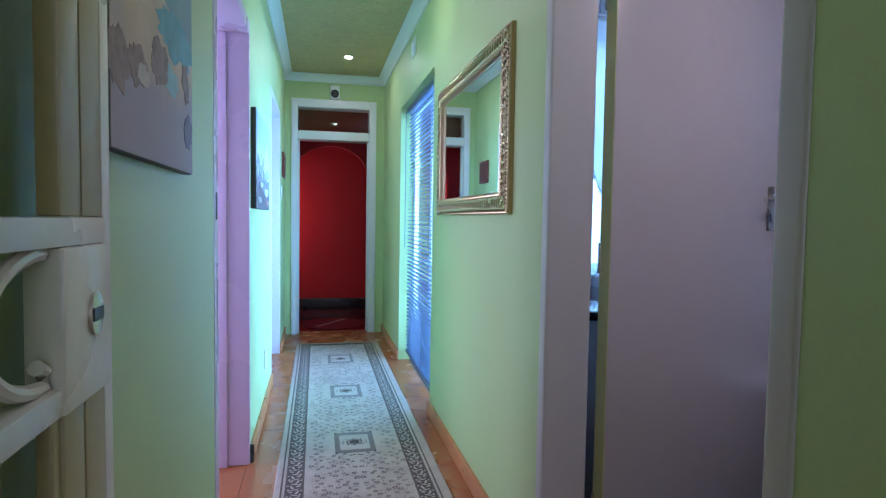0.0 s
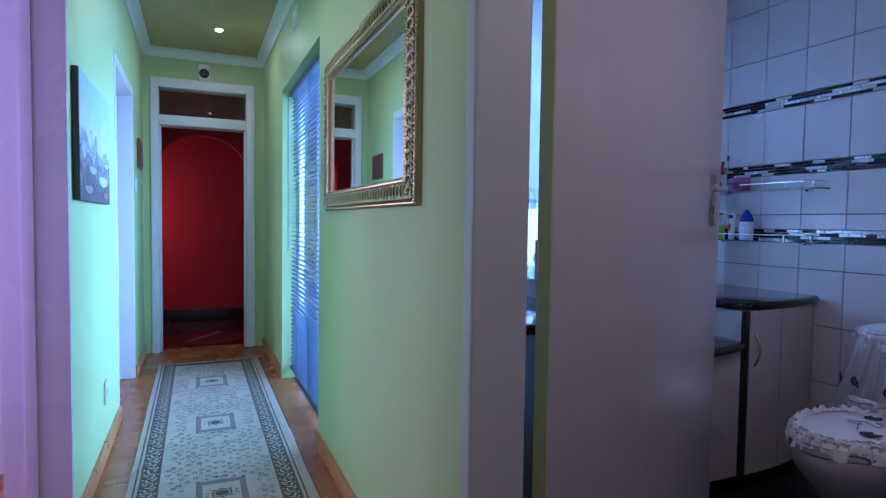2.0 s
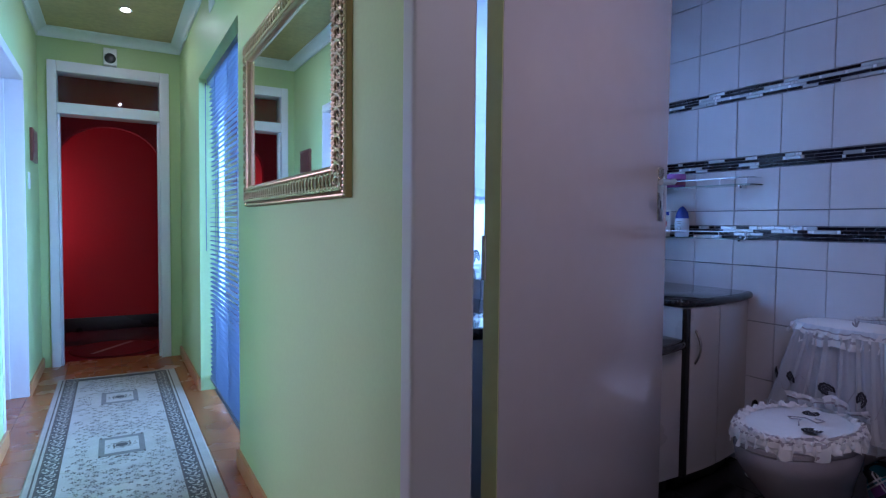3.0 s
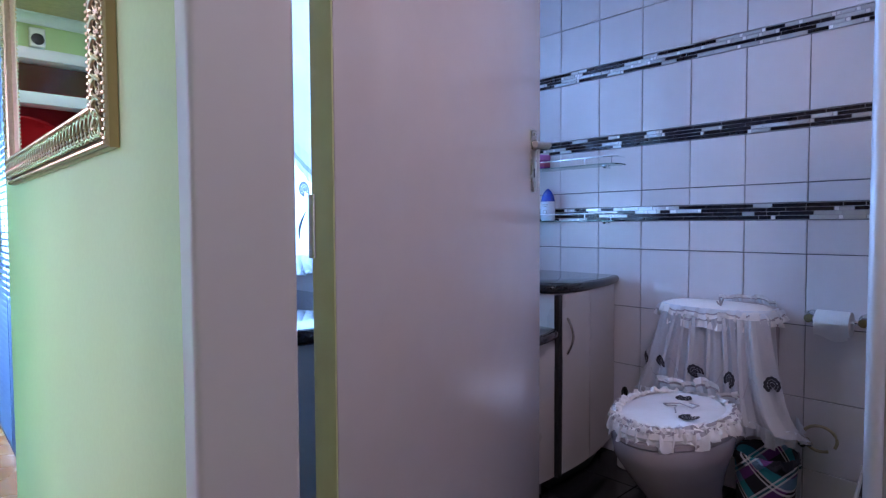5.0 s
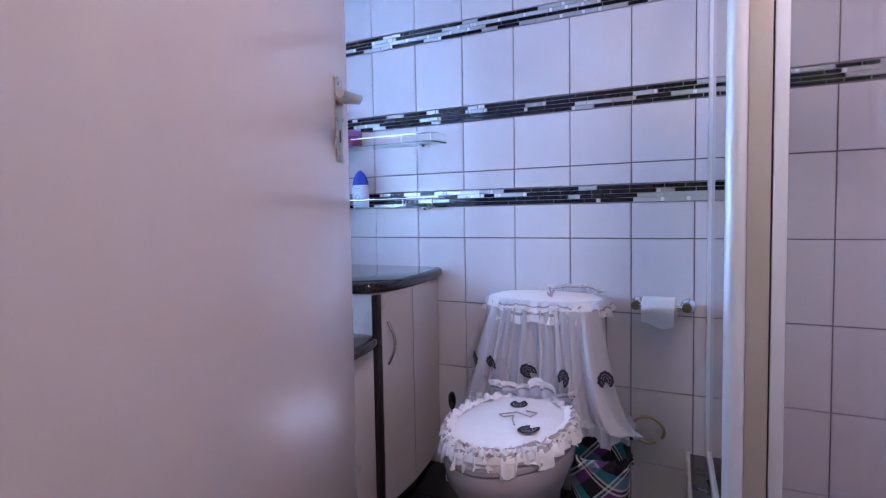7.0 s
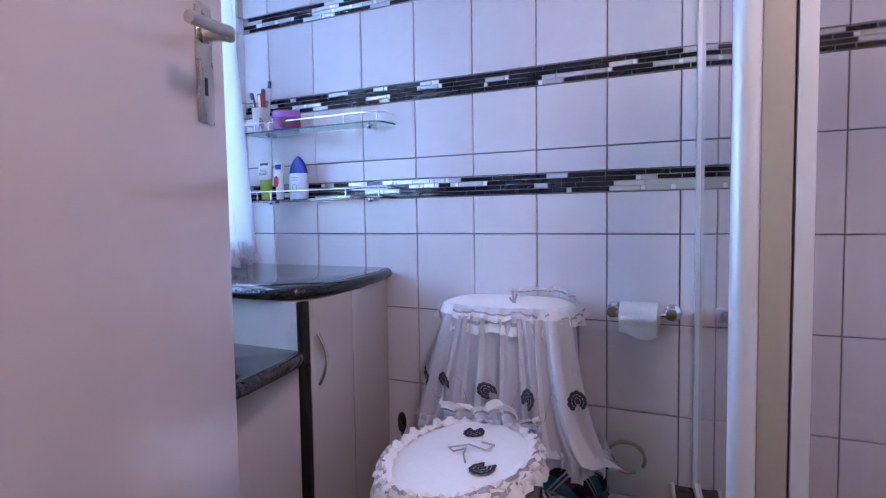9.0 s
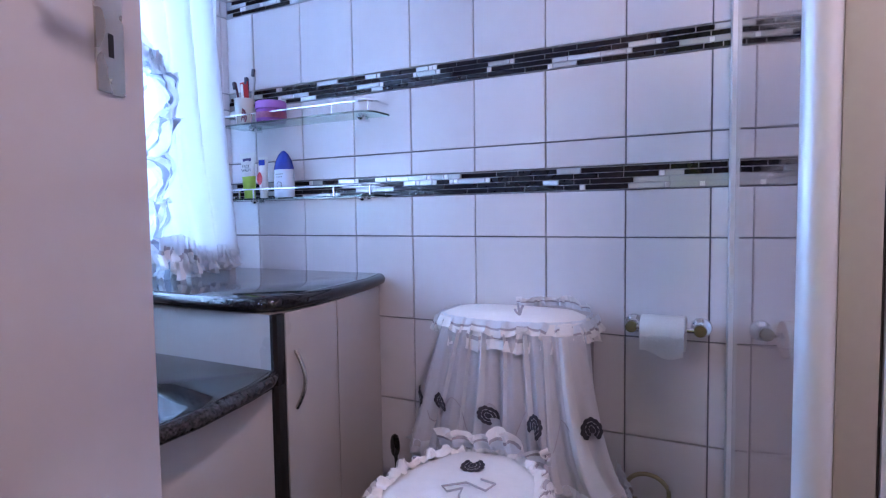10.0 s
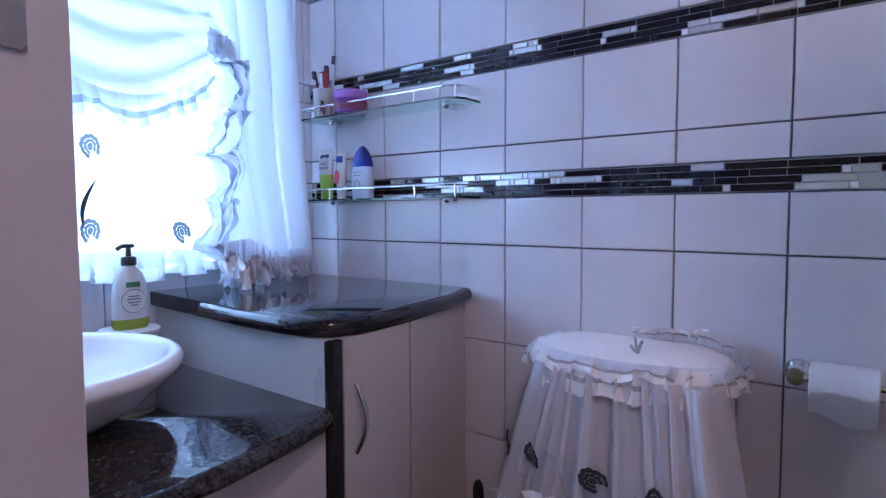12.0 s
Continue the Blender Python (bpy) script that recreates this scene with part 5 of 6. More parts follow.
def lettering(text, m, size, material, parent):
    cv = bpy.data.curves.new("lettering", "FONT")
    cv.body, cv.size, cv.align_x, cv.extrude = text, size, "CENTER", 0.0003
    tmp = new("lettering", cv)
    me = bpy.data.meshes.new_from_object(tmp.evaluated_get(bpy.context.evaluated_depsgraph_get()))
    bpy.data.objects.remove(tmp)
    me.transform(Matrix.Translation(-ORG[parent]) @ m)
    me.materials.clear()
    me.materials.append(material)
    ob = new("lettering", me)
    ob.parent = parent
    return ob


face = Matrix(((0, 0, -1, -0.0125), (-1, 0, 0, 0), (0, 1, 0, 0), (0, 0, 0, 1)))
for k, word in enumerate(("FACE", "WASH")):
    lettering(word, mm @ Matrix.Translation((0, 0, 0.113 - 0.014 * k)) @ face, 0.0155, BARS, fw)
t2, mm = squeeze_tube("toothpaste_tube", 3.615, 3.676, ZB, 0.148, 0.046, 1, PLASTIC, PLASTIC, "white toothpaste tube with red and blue print", 0.02, 0.014)
bm = B()
box(bm, -0.0098, -0.0085, -0.014, 0.014, 0.118, 0.138)
bm.transform(mm)
part("blue_patch", bm, BLUEP, t2)
bm = B()
lathe(bm, (0, 0, 0), [(0.012, 0), (0.012, 0.001)], 16, 1.0, 1.9)
bm.transform(mm @ Matrix.Translation((-0.0165, 0.004, 0.07)) @ Matrix.Rotation(radians(-90), 4, "Y") @ Matrix.Rotation(radians(90), 4, "Z"))
part("red_patch", bm, REDP, t2)
bt = thing("roll_on_bottle", (3.63, 3.592, ZB), "pale bottle with a pointed dark blue cap", "bottle")
bm = B()
lathe(bm, (3.63, 3.592, ZB), [(0.038, 0), (0.042, 0.004), (0.043, 0.05), (0.041, 0.100)], 30, 0.6, 1.0)
part("bottle_body", bm, mat("pale_blue_plastic", (0.60, 0.66, 0.78), 0.25, amount=0.02), bt)
bm = B()
lathe(bm, (3.63, 3.592, ZB + 0.0985), [(0.041, 0), (0.041, 0.008), (0.035, 0.030), (0.023, 0.052), (0.009, 0.066), (0.002, 0.069)], 30, 0.6, 1.0)
part("cap", bm, BLUEP, bt, "pointed dark blue cap")
bm = B()
for k in range(2):
    box(bm, 3.6035, 3.6045, 3.578 - 0.004 * k, 3.604 + 0.004 * k, ZB + 0.072 + 0.01 * k, ZB + 0.0745 + 0.01 * k)
part("print_mark", bm, BARS, bt)
bm = B()
tube(bm, [(3.6042, 3.592 + 0.011 * math.cos(2 * math.pi * k / 20), ZB + 0.045 + 0.011 * math.sin(2 * math.pi * k / 20)) for k in range(20)], 0.0012, 6, closed=True)
part("ring_print", bm, BARS, bt)

# toilet
TX, TY = 3.10, 2.675
tl = thing("toilet", (TX, TY, 0), "mauve-grey ceramic toilet with cistern against the wall", "toilet")


def egg(cx, cy, z, a_front, a_back, b, n=40):
    pts = []
    for i in range(n):
        t = 2 * math.pi * i / n
        c, s_ = math.cos(t), math.sin(t)
        pts.append((cx + (a_back if c > 0 else a_front) * c, cy + b * s_, z))
    return pts


bm = B()
loft(bm, [egg(TX + 0.14, TY, 0.0, 0.20, 0.22, 0.115), egg(TX + 0.14, TY, 0.03, 0.195, 0.22, 0.110), egg(TX + 0.13, TY, 0.16, 0.20, 0.22, 0.112), egg(TX + 0.08, TY, 0.26, 0.25, 0.26, 0.145),
          egg(TX + 0.05, TY, 0.34, 0.285, 0.28, 0.178), egg(TX + 0.05, TY, 0.395, 0.295, 0.28, 0.188), egg(TX + 0.05, TY, 0.405, 0.29, 0.275, 0.184)])
part("bowl", bm, PINKCER, tl)
bm = B()
loft(bm, [egg(TX + 0.05, TY, 0.406, 0.29, 0.24, 0.184), egg(TX + 0.05, TY, 0.412, 0.295, 0.24, 0.188), egg(TX + 0.05, TY, 0.424, 0.293, 0.24, 0.187), egg(TX + 0.05, TY, 0.428, 0.285, 0.235, 0.18)])
part("seat", bm, PINKCER, tl)
bm = B()
box(bm, 3.50, 3.692, 2.50, 2.88, 0.41, 0.745, 0.025, 3)
part("cistern", bm, PINKCER, tl)
bm = B()
box(bm, 3.30, 3.66, 2.585, 2.765, 0.26, 0.408, 0.03, 3)
part("neck", bm, PINKCER, tl)

# fabric covers
lc = thing("toilet_lid_cover", (TX, TY, 0.43), "padded white satin lid cover with grey ruffles and ribbon bow", "lid cover")
bm = B()
loft(bm, [egg(TX + 0.05, TY, z, 0.285 * k, 0.245 * k, 0.186 * k) for z, k in ((0.432, 1.0), (0.445, 1.03), (0.462, 1.0), (0.470, 0.92), (0.474, 0.8), (0.477, 0.6), (0.478, 0.4), (0.479, 0.2))])
for v_ in bm.verts:
    if v_.co.z > 0.465:
        v_.co.z += 0.011 * noise.noise(v_.co * 11) + 0.004 * noise.noise(v_.co * 27)
part("pad", bm, SATIN, lc)


def ring_ruffle(name, ring, drop, out_r, waves, depth, material, parent, centre, label="", phase=0.0, rise=0.0, bands=None):
    """A gathered strip round a closed ring: it rises from the seam, turns outwards and hangs."""
    n = waves * 9
    m = len(ring)

    def fn(u, v):
        q = u * m
        i, k = int(q) % m, q - int(q)
        p = Vector(ring[i]).lerp(Vector(ring[(i + 1) % m]), k)
        o = Vector((p.x - centre[0], p.y - centre[1], 0)).normalized()
        ca, sa = math.cos(2 * math.pi * u), math.sin(2 * math.pi * u)
        ph = 2 * math.pi * waves * u + phase + 1.2 * math.sin(2 * math.pi * 3 * u) + 1.6 * noise.noise((3 * ca, 3 * sa, phase))
        wv = math.tanh(2.0 * math.sin(ph)) + 0.7 * noise.noise((waves * 0.4 * ca, waves * 0.4 * sa, 3 * v + phase))
        lump = 1 + 0.8 * noise.noise((4 * ca, 4 * sa, phase + 4.0))
        crumple = Vector(noise.noise_vector((waves * 0.55 * ca, waves * 0.55 * sa, 4 * v + phase))) * depth * (0.6 + 0.9 * v)
        up = Vector((0, 0, rise * math.sin(math.pi * min(1, 1.25 * v)) * lump - drop * v * v * lump))
        way = (o * v + Vector((0, 0, 1 - v))).normalized()
        return p + o * out_r * math.sin(math.pi / 2 * v) * (0.75 + 0.25 * lump) + up + way * (depth * (0.25 + 0.75 * v) * wv) + Vector((-o.y, o.x, 0)) * (depth * 0.9 * v * math.cos(ph)) + crumple

    return pleated(name, fn, n, material, parent, label, bands)


base = egg(TX + 0.05, TY, 0.470, 0.250, 0.212, 0.156, 60)
ring_ruffle("frill", base, 0.046, 0.046, 36, 0.0080, SATIN, lc, (TX + 0.05, TY), rise=0.010, bands=striped(SATIN, SATIN, "gathered white frill"))
ring_ruffle("frill", [(x, y, z + 0.006) for x, y, z in base], 0.014, 0.036, 33, 0.0085, SATIN, lc, (TX + 0.05, TY), "grey-white upper frill", 1.0, 0.012, bands=striped(SATIN, SATIN, "grey-white upper frill"))
ruffle("back_frill", [(TX + 0.25, TY - 0.15, 0.475), (TX + 0.275, TY, 0.482), (TX + 0.25, TY + 0.15, 0.475)], 0.06, 6, 0.02, RUFFLE, drop=(-0.3, 0, 0.8), out=(-1, 0, 0), parent=lc, bands=striped(RUFFLE, SATIN))
for k, (dx, dy, r) in enumerate(((0.10, 0.02, 0.3), (-0.10, -0.085, -0.2))):
    bm = B()
    c, s_ = math.cos(r + 1.57), math.sin(r + 1.57)
    palmette(bm, lambda u, v, d: (TX + 0.06 + dx + u * c - v * s_, TY + dy + u * s_ + v * c, 0.4800 + d), 0.064, k)
    part("motif", bm, MOTIF, lc, "dark embroidered palmette")
bm = B()
bow = [(0.045, -0.02), (0.03, -0.06), (0.0, -0.05), (0.01, 0.0), (-0.02, 0.045), (-0.045, 0.02), (-0.01, 0.0), (-0.05, -0.01), (-0.085, -0.03)]
tube(bm, [(TX + 0.05 + a, TY - 0.01 + b, 0.486 + 0.004 * (k % 2)) for k, (a, b) in enumerate(bow)], 0.0026, 6)
part("bow", bm, RIBBON, lc, "grey ribbon bow")

tc = thing("cistern_cover", (3.59, TY, 0.75), "organza cistern cover with ruffles and dark palmettes", "cistern cover")
bm = B()


def rr(x0, x1, y0, y1, z, r, n=8):
    pts = []
    for cx, cy, a0 in ((x1 - r, y1 - r, 0), (x0 + r, y1 - r, 90), (x0 + r, y0 + r, 180), (x1 - r, y0 + r, 270)):
        for k in range(n):
            a = radians(a0 + 90 * k / (n - 1))
            pts.append((cx + r * math.cos(a), cy + r * math.sin(a), z))
    return pts


loft(bm, [rr(3.475, 3.694, 2.495, 2.930, 0.747, 0.09), rr(3.470, 3.695, 2.49, 2.935, 0.765, 0.09), rr(3.478, 3.692, 2.50, 2.925, 0.790, 0.09), rr(3.50, 3.68, 2.53, 2.895, 0.802, 0.08), rr(3.55, 3.65, 2.61, 2.815, 0.808, 0.04)])
part("top_pad", bm, SATIN, tc)
front_ring = [(3.69 - 0.228 * math.sin(math.pi * k / 24) ** 0.5, 2.712 - 0.222 * math.cos(math.pi * k / 24) * (1 - 0.06 * (abs(math.cos(math.pi * k / 24)) > 0.97)), 0.785) for k in range(25)]
ruffle("frill", front_ring, 0.066, 22, 0.0095, SATIN, drop=(-0.3, 0, -1), out=(-0.8, 0, 0.1), parent=tc, bands=striped(SATIN, SATIN, "gathered white frill"))
ruffle("frill", [(x - 0.004, y, z + 0.010) for x, y, z in front_ring], 0.044, 19, 0.0095, SATIN, drop=(-0.4, 0, -0.8), out=(-0.7, 0, 0.4), parent=tc, phase=0.8, bands=striped(RUFFLE, SATIN, "grey-white upper frill"))
for y_, sg in ((2.495, -1), (2.930, 1)):
    ruffle("frill", [(3.69, y_, 0.79), (3.58, y_, 0.79), (3.49, y_ - 0.02 * sg, 0.79)], 0.05, 8, 0.008, RUFFLE, drop=(0, 0.2 * sg, -1), out=(0, sg, 0.2), parent=tc, bands=striped(RUFFLE, SATIN))
ruffle("back_frill", [(3.655, 2.50, 0.80), (3.672, 2.60, 0.812), (3.668, 2.72, 0.802)], 0.036, 9, 0.011, RUFFLE, drop=(-0.4, 0, 0.8), out=(-1, 0, 0), parent=tc, bands=striped(RUFFLE, SATIN))


def skirt(u, v):
    # sheer skirt from the cistern rim to a wider hem
    a = u * 2 - 1
    y_top, y_bot = TY + 0.022 + 0.208 * a, TY + 0.010 + 0.315 * a - (0.035 * a ** 4 if a < 0 else 0)
    y = y_bot + (y_top - y_bot) * (v if a > 0 else v + (v ** 0.45 - v) * min(1.0, -1.4 * a))
    x = 3.455 + 0.055 * abs(a) ** 6 + 0.016 * math.sin(a * 19 + 0.7) * (1 - 0.55 * v) - 0.03 * (1 - v) + 0.004 * math.sin(a * 47)
    z = 0.395 + 0.05 * abs(a) ** 2 * 0 + (0.765 - 0.395) * v - 0.045 * (1 - v) * max(0, -a) + 0.03 * (1 - v) * max(0, a)
    return (x, y, z)


bm = B()
sheet(bm, skirt, 110, 20)
part("skirt", bm, ORGANZA, tc, "sheer grey organza skirt")
ruffle("hem_frill", [Vector(skirt(i / 30, 0.06)) for i in range(31)], 0.055, 22, 0.010, RUFFLE, drop=(-0.1, 0, -1), out=(-1, 0, 0), parent=tc, label="crumpled silver hem")
for u_, sg in ((0.0, -1), (1.0, 1)):
    bm = B()
    sheet(bm, lambda u, v: Vector(skirt(u_, v)).lerp(Vector((3.69, TY + 0.025 + sg * 0.19, skirt(u_, v)[2])), u) + Vector((0, 0.006 * math.sin(16 * u + 2 * v) * (1 - v), 0)), 16, 14)
    part("side_skirt", bm, ORGANZA, tc, "sheer side of the skirt")
    ruffle("hem_frill", [Vector(skirt(u_, 0.06)).lerp(Vector((3.69, TY + sg * 0.235, skirt(u_, 0.06)[2])), q / 6) for q in range(7)], 0.045, 7, 0.011, RUFFLE, drop=(0, 0.2 * sg, -1), out=(0, sg, 0), parent=tc)
for k, (u0, w0, w1, lean) in enumerate(((0.10, 0.050, 0.075, -0.02), (0.22, 0.022, 0.040, 0.02), (0.35, 0.030, 0.055, 0.0), (0.47, 0.018, 0.030, 0.03), (0.60, 0.024, 0.060, 0.04), (0.70, 0.016, 0.024, 0.03), (0.79, 0.026, 0.044, 0.06))):
    for q in (0.0, 0.004):
        bm = B()
        sheet(bm, lambda u, v: Vector(skirt(min(1, max(0, u0 + lean * (1 - v) ** 1.4 + (w1 + (w0 - w1) * v - 2 * q) * (u - 0.5) + 0.008 * math.sin(3 * v + k)) ), 0.02 + 0.98 * v)) + Vector((-0.003 - q - 0.010 * math.sin(math.pi * u), 0, 0)), 6, 14)
        part("pleat", bm, ORGANZA2, tc, "folded organza pleat")
for k, (y, z) in enumerate(((2.945, 0.565), (2.868, 0.562), (2.722, 0.551), (2.590, 0.544), (2.458, 0.540))):
    best = min(((abs(skirt(q / 100, 0.42)[1] - y)), q / 100) for q in range(101))[1]
    r = (0.1, -0.5, -0.8, 0.25, -0.1)[k]
    sz = (0.050, 0.048, 0.050, 0.052, 0.052)[k]
    bm = B()
    c, s_ = math.cos(r), math.sin(r)
    palmette(bm, lambda u, v, d: (Vector(skirt(min(1, max(0, best + (u * c - v * s_) * 1.7)), (z + u * s_ + v * c - 0.395) / 0.37)).x - 0.021 - d, y + u * c - v * s_, z + u * s_ + v * c), sz, k)
    part("motif", bm, MOTIF, tc, "dark embroidered palmette")
bm = B()
tube(bm, [Vector(skirt(0.1 + 0.8 * k / 40, 0.36 + 0.13 * math.sin(k * 0.62))) + Vector((-0.010, 0, 0)) for k in range(41)], 0.0013, 5)
part("stem_embroidery", bm, RIBBON, tc)
bm = B()
tube(bm, [(3.515, 2.665, 0.805), (3.513, 2.668, 0.825), (3.513, 2.670, 0.838)], 0.0035, 6)
tube(bm, [(3.515, 2.665, 0.805), (3.515, 2.660, 0.822), (3.514, 2.655, 0.832)], 0.0035, 6)
tube(bm, [(3.515, 2.665, 0.805), (3.510, 2.672, 0.812), (3.507, 2.677, 0.822)], 0.003, 6)
part("bow", bm, RIBBON, tc, "tiny grey ribbon bow")

# paper holder and roll
ph = thing("paper_holder", (XW, 2.306, 0.772), "chrome toilet paper holder with round glass-look roses", "paper holder")
AMBER = mat("amber_rose", (0.15, 0.125, 0.055), 0.12, amount=0.15, coat=0.5)
for y in (2.392, 2.222):
    bm = B()
    lathe(bm, (0, 0, 0), [(0.026, 0.0), (0.027, 0.006), (0.024, 0.012), (0.016, 0.016), (0.012, 0.024), (0.012, 0.046), (0.017, 0.052), (0.017, 0.058)], 24)
    bm.transform(Matrix.Translation((XW - 0.0005, y, 0.772)) @ Matrix.Rotation(radians(-90), 4, "Y"))
    rs = part("rose", bm, CHROME, ph)
    bm = B()
    lathe(bm, (0, 0, 0), [(0.015, 0.0), (0.0165, 0.004), (0.015, 0.009), (0.009, 0.012)], 20)
    bm.transform(Matrix.Translation((XW - 0.0588, y, 0.772)) @ Matrix.Rotation(radians(-90), 4, "Y"))
    part("boss", bm, AMBER, rs, "amber end boss")
bm = B()
tube(bm, [(XW - 0.062, 2.392, 0.772), (XW - 0.062, 2.222, 0.772)], 0.007, 12)
part("bar", bm, CHROME, ph)
pr = thing("toilet_roll", (XW - 0.062, 2.31, 0.76), "part-used white toilet paper roll on its holder", "toilet roll")
PAPER = mat("white_paper", (0.84, 0.82, 0.82), 0.9, grain=180, amount=0.04, bump=0.3, spec=0.1)
bm = B()
n = 36
rings = []
for y, r in ((2.256, 0.018), (2.256, 0.044), (2.258, 0.046), (2.364, 0.046), (2.366, 0.044), (2.366, 0.018), (2.256, 0.018)):
    rings.append([(XW - 0.062 + r * math.cos(2 * math.pi * i / n), y, 0.762 + r * math.sin(2 * math.pi * i / n)) for i in range(n)])
loft(bm, rings, caps=False)
part("roll", bm, PAPER, pr)
bm = B()
sheet(bm, lambda u, v: (XW - 0.1085 - 0.003 * math.sin(3 * v) + 0.002 * math.sin(9 * u), 2.258 + 0.106 * u, 0.762 - 0.050 * v - 0.010 * v * math.sin(5 * u)), 10, 6, 0.0008)
part("loose_sheet", bm, PAPER, pr)

# water hose loop, bin, brush
hs = thing("supply_hose", (XW, 2.38, 0.30), "coiled braided water hose with a brass valve", "hose")
bm = B()
tube(bm, [(XW - 0.05, 2.350 + 0.056 * math.cos(t), 0.318 + 0.048 * math.sin(t)) for t in [radians(-150 - 330 * k / 24) for k in range(25)]], 0.006, 8)
part("hose", bm, mat("brass_braid", (0.42, 0.36, 0.24), 0.35, 0.8, grain=400, amount=0.3), hs)
bm = B()
tube(bm, [(XW, 2.405, 0.285), (XW - 0.06, 2.405, 0.285)], 0.012, 12)
tube(bm, [(XW - 0.05, 2.42, 0.285), (XW - 0.05, 2.375, 0.288)], 0.009, 12)
part("valve", bm, STEEL, hs)

PLAID = mat("plaid_fabric", (1, 1, 1), 0.6, grain=300, amount=0.1, bump=0.2)
n_, l_ = nodes_of(PLAID)
g_, mp = n_.new("ShaderNodeNewGeometry"), n_.new("ShaderNodeMapping")
l_.new(g_.outputs["Position"], mp.inputs[0])
mp.inputs["Rotation"].default_value = (radians(45), 0, radians(10))
sp_ = n_.new("ShaderNodeSeparateXYZ")
l_.new(mp.outputs[0], sp_.inputs[0])


def ramp_wave(axis, size, stops):
    a, f_, r = n_.new("ShaderNodeMath"), n_.new("ShaderNodeMath"), n_.new("ShaderNodeValToRGB")
    a.operation, f_.operation = "DIVIDE", "FRACT"
    l_.new(sp_.outputs[axis], a.inputs[0])
    a.inputs[1].default_value = size
    l_.new(a.outputs[0], f_.inputs[0])
    r.color_ramp.interpolation = "CONSTANT"
    e = r.color_ramp.elements
    e[0].position, e[0].color = 0.0, (*stops[0][1], 1)
    e[1].position, e[1].color = stops[1][0], (*stops[1][1], 1)
    for p, c in stops[2:]:
        k = e.new(p)
        k.color = (*c, 1)
    l_.new(f_.outputs[0], r.inputs[0])
    return r.outputs[0]


ra = ramp_wave(1, 0.11, [(0, (0.012, 0.012, 0.02)), (0.42, (0.03, 0.30, 0.36)), (0.72, (0.7, 0.68, 0.7)), (0.78, (0.012, 0.012, 0.02)), (0.84, (0.7, 0.68, 0.7)), (0.9, (0.012, 0.012, 0.02))])
rb = ramp_wave(2, 0.11, [(0, (0.012, 0.012, 0.02)), (0.40, (0.16, 0.04, 0.22)), (0.70, (0.7, 0.68, 0.7)), (0.76, (0.02, 0.10, 0.14)), (0.83, (0.7, 0.68, 0.7)), (0.89, (0.012, 0.012, 0.02))])
mx = n_.new("ShaderNodeMix")
mx.data_type, mx.blend_type = "RGBA", "SCREEN"
mx.inputs[0].default_value = 1.0
l_.new(ra, mx.inputs[6])
l_.new(rb, mx.inputs[7])
l_.new(mx.outputs[2], bsdf(PLAID).inputs["Base Color"])
bn = thing("waste_bin", (3.52, 2.49, 0), "small bin in teal, purple and black plaid fabric", "bin")
bm = B()
lathe(bm, (3.525, 2.495, 0.0), [(0.085, 0.0), (0.092, 0.004), (0.105, 0.20), (0.108, 0.262), (0.104, 0.262), (0.100, 0.20), (0.088, 0.01)], 36)
part("bin_body", bm, PLAID, bn)
ring_ruffle("liner", [(3.525 + 0.107 * math.cos(2 * math.pi * k / 40), 2.495 + 0.107 * math.sin(2 * math.pi * k / 40), 0.268) for k in range(40)], 0.035, 0.006, 12, 0.006, PLAID, bn, (3.525, 2.495), "folded-over plaid liner")
br = thing("toilet_brush", (3.58, 3.11, 0), "black toilet brush in its holder beside the cabinet", "toilet brush")
bm = B()
lathe(bm, (3.59, 3.10, 0), [(0.045, 0), (0.05, 0.005), (0.045, 0.12), (0.03, 0.14)], 24)
part("holder", bm, PLASTIC, br)
bm = B()
tube(bm, [(3.59, 3.10, 0.13), (3.59, 3.118, 0.30)], 0.006, 8)
tube(bm, [(3.59, 3.120 + 0.009 * math.sin(2 * math.pi * k / 16), 0.335 - 0.030 * math.cos(2 * math.pi * k / 16)) for k in range(16)], 0.0085, 8, closed=True)
part("handle", bm, TRIM, br, "black looped handle")

# shower
KERB = mat("dark_marble_kerb", (0.05, 0.045, 0.05), 0.25, grain=30, amount=0.35, blotch=9)
kb = thing("shower_kerb", (3.2, 2.15, 0), "dark tiled shower kerb with cream edge trim", "shower kerb")
bm = B()
prism(bm, [(3.699, 2.095), (3.699, 2.215), (2.80, 2.110), (2.80, 1.21), (2.92, 1.21), (2.92, 1.98)], 0.0, 0.235)
part("kerb_body", bm, KERB, kb)
for a, b in (((3.699, 2.219), (2.796, 2.114)), ((2.796, 2.114), (2.796, 1.21))):
    bm = B()
    tube(bm, [(*a, 0.236), (*b, 0.236)], 0.006, 8)
    part("edge_trim", bm, CREAM, kb)
for x, y in ((3.694, 2.222),):
    bm = B()
    tube(bm, [(x, y, 0.0), (x, y, 0.24)], 0.007, 8)
    part("edge_trim", bm, CREAM, kb)
    bm = B()
    tube(bm, [(x, y - 0.075, 0.242), (2.9, 2.06, 0.242)], 0.005, 8)
    part("edge_trim", bm, CREAM, kb)
ZS0, ZS1 = 0.242, 2.05
ss = thing("shower_screen", (3.2, 2.12, ZS0), "glass corner shower screen with satin aluminium posts", "shower screen")


def along(x):
    return 2.150 - (3.70 - x) * 0.122


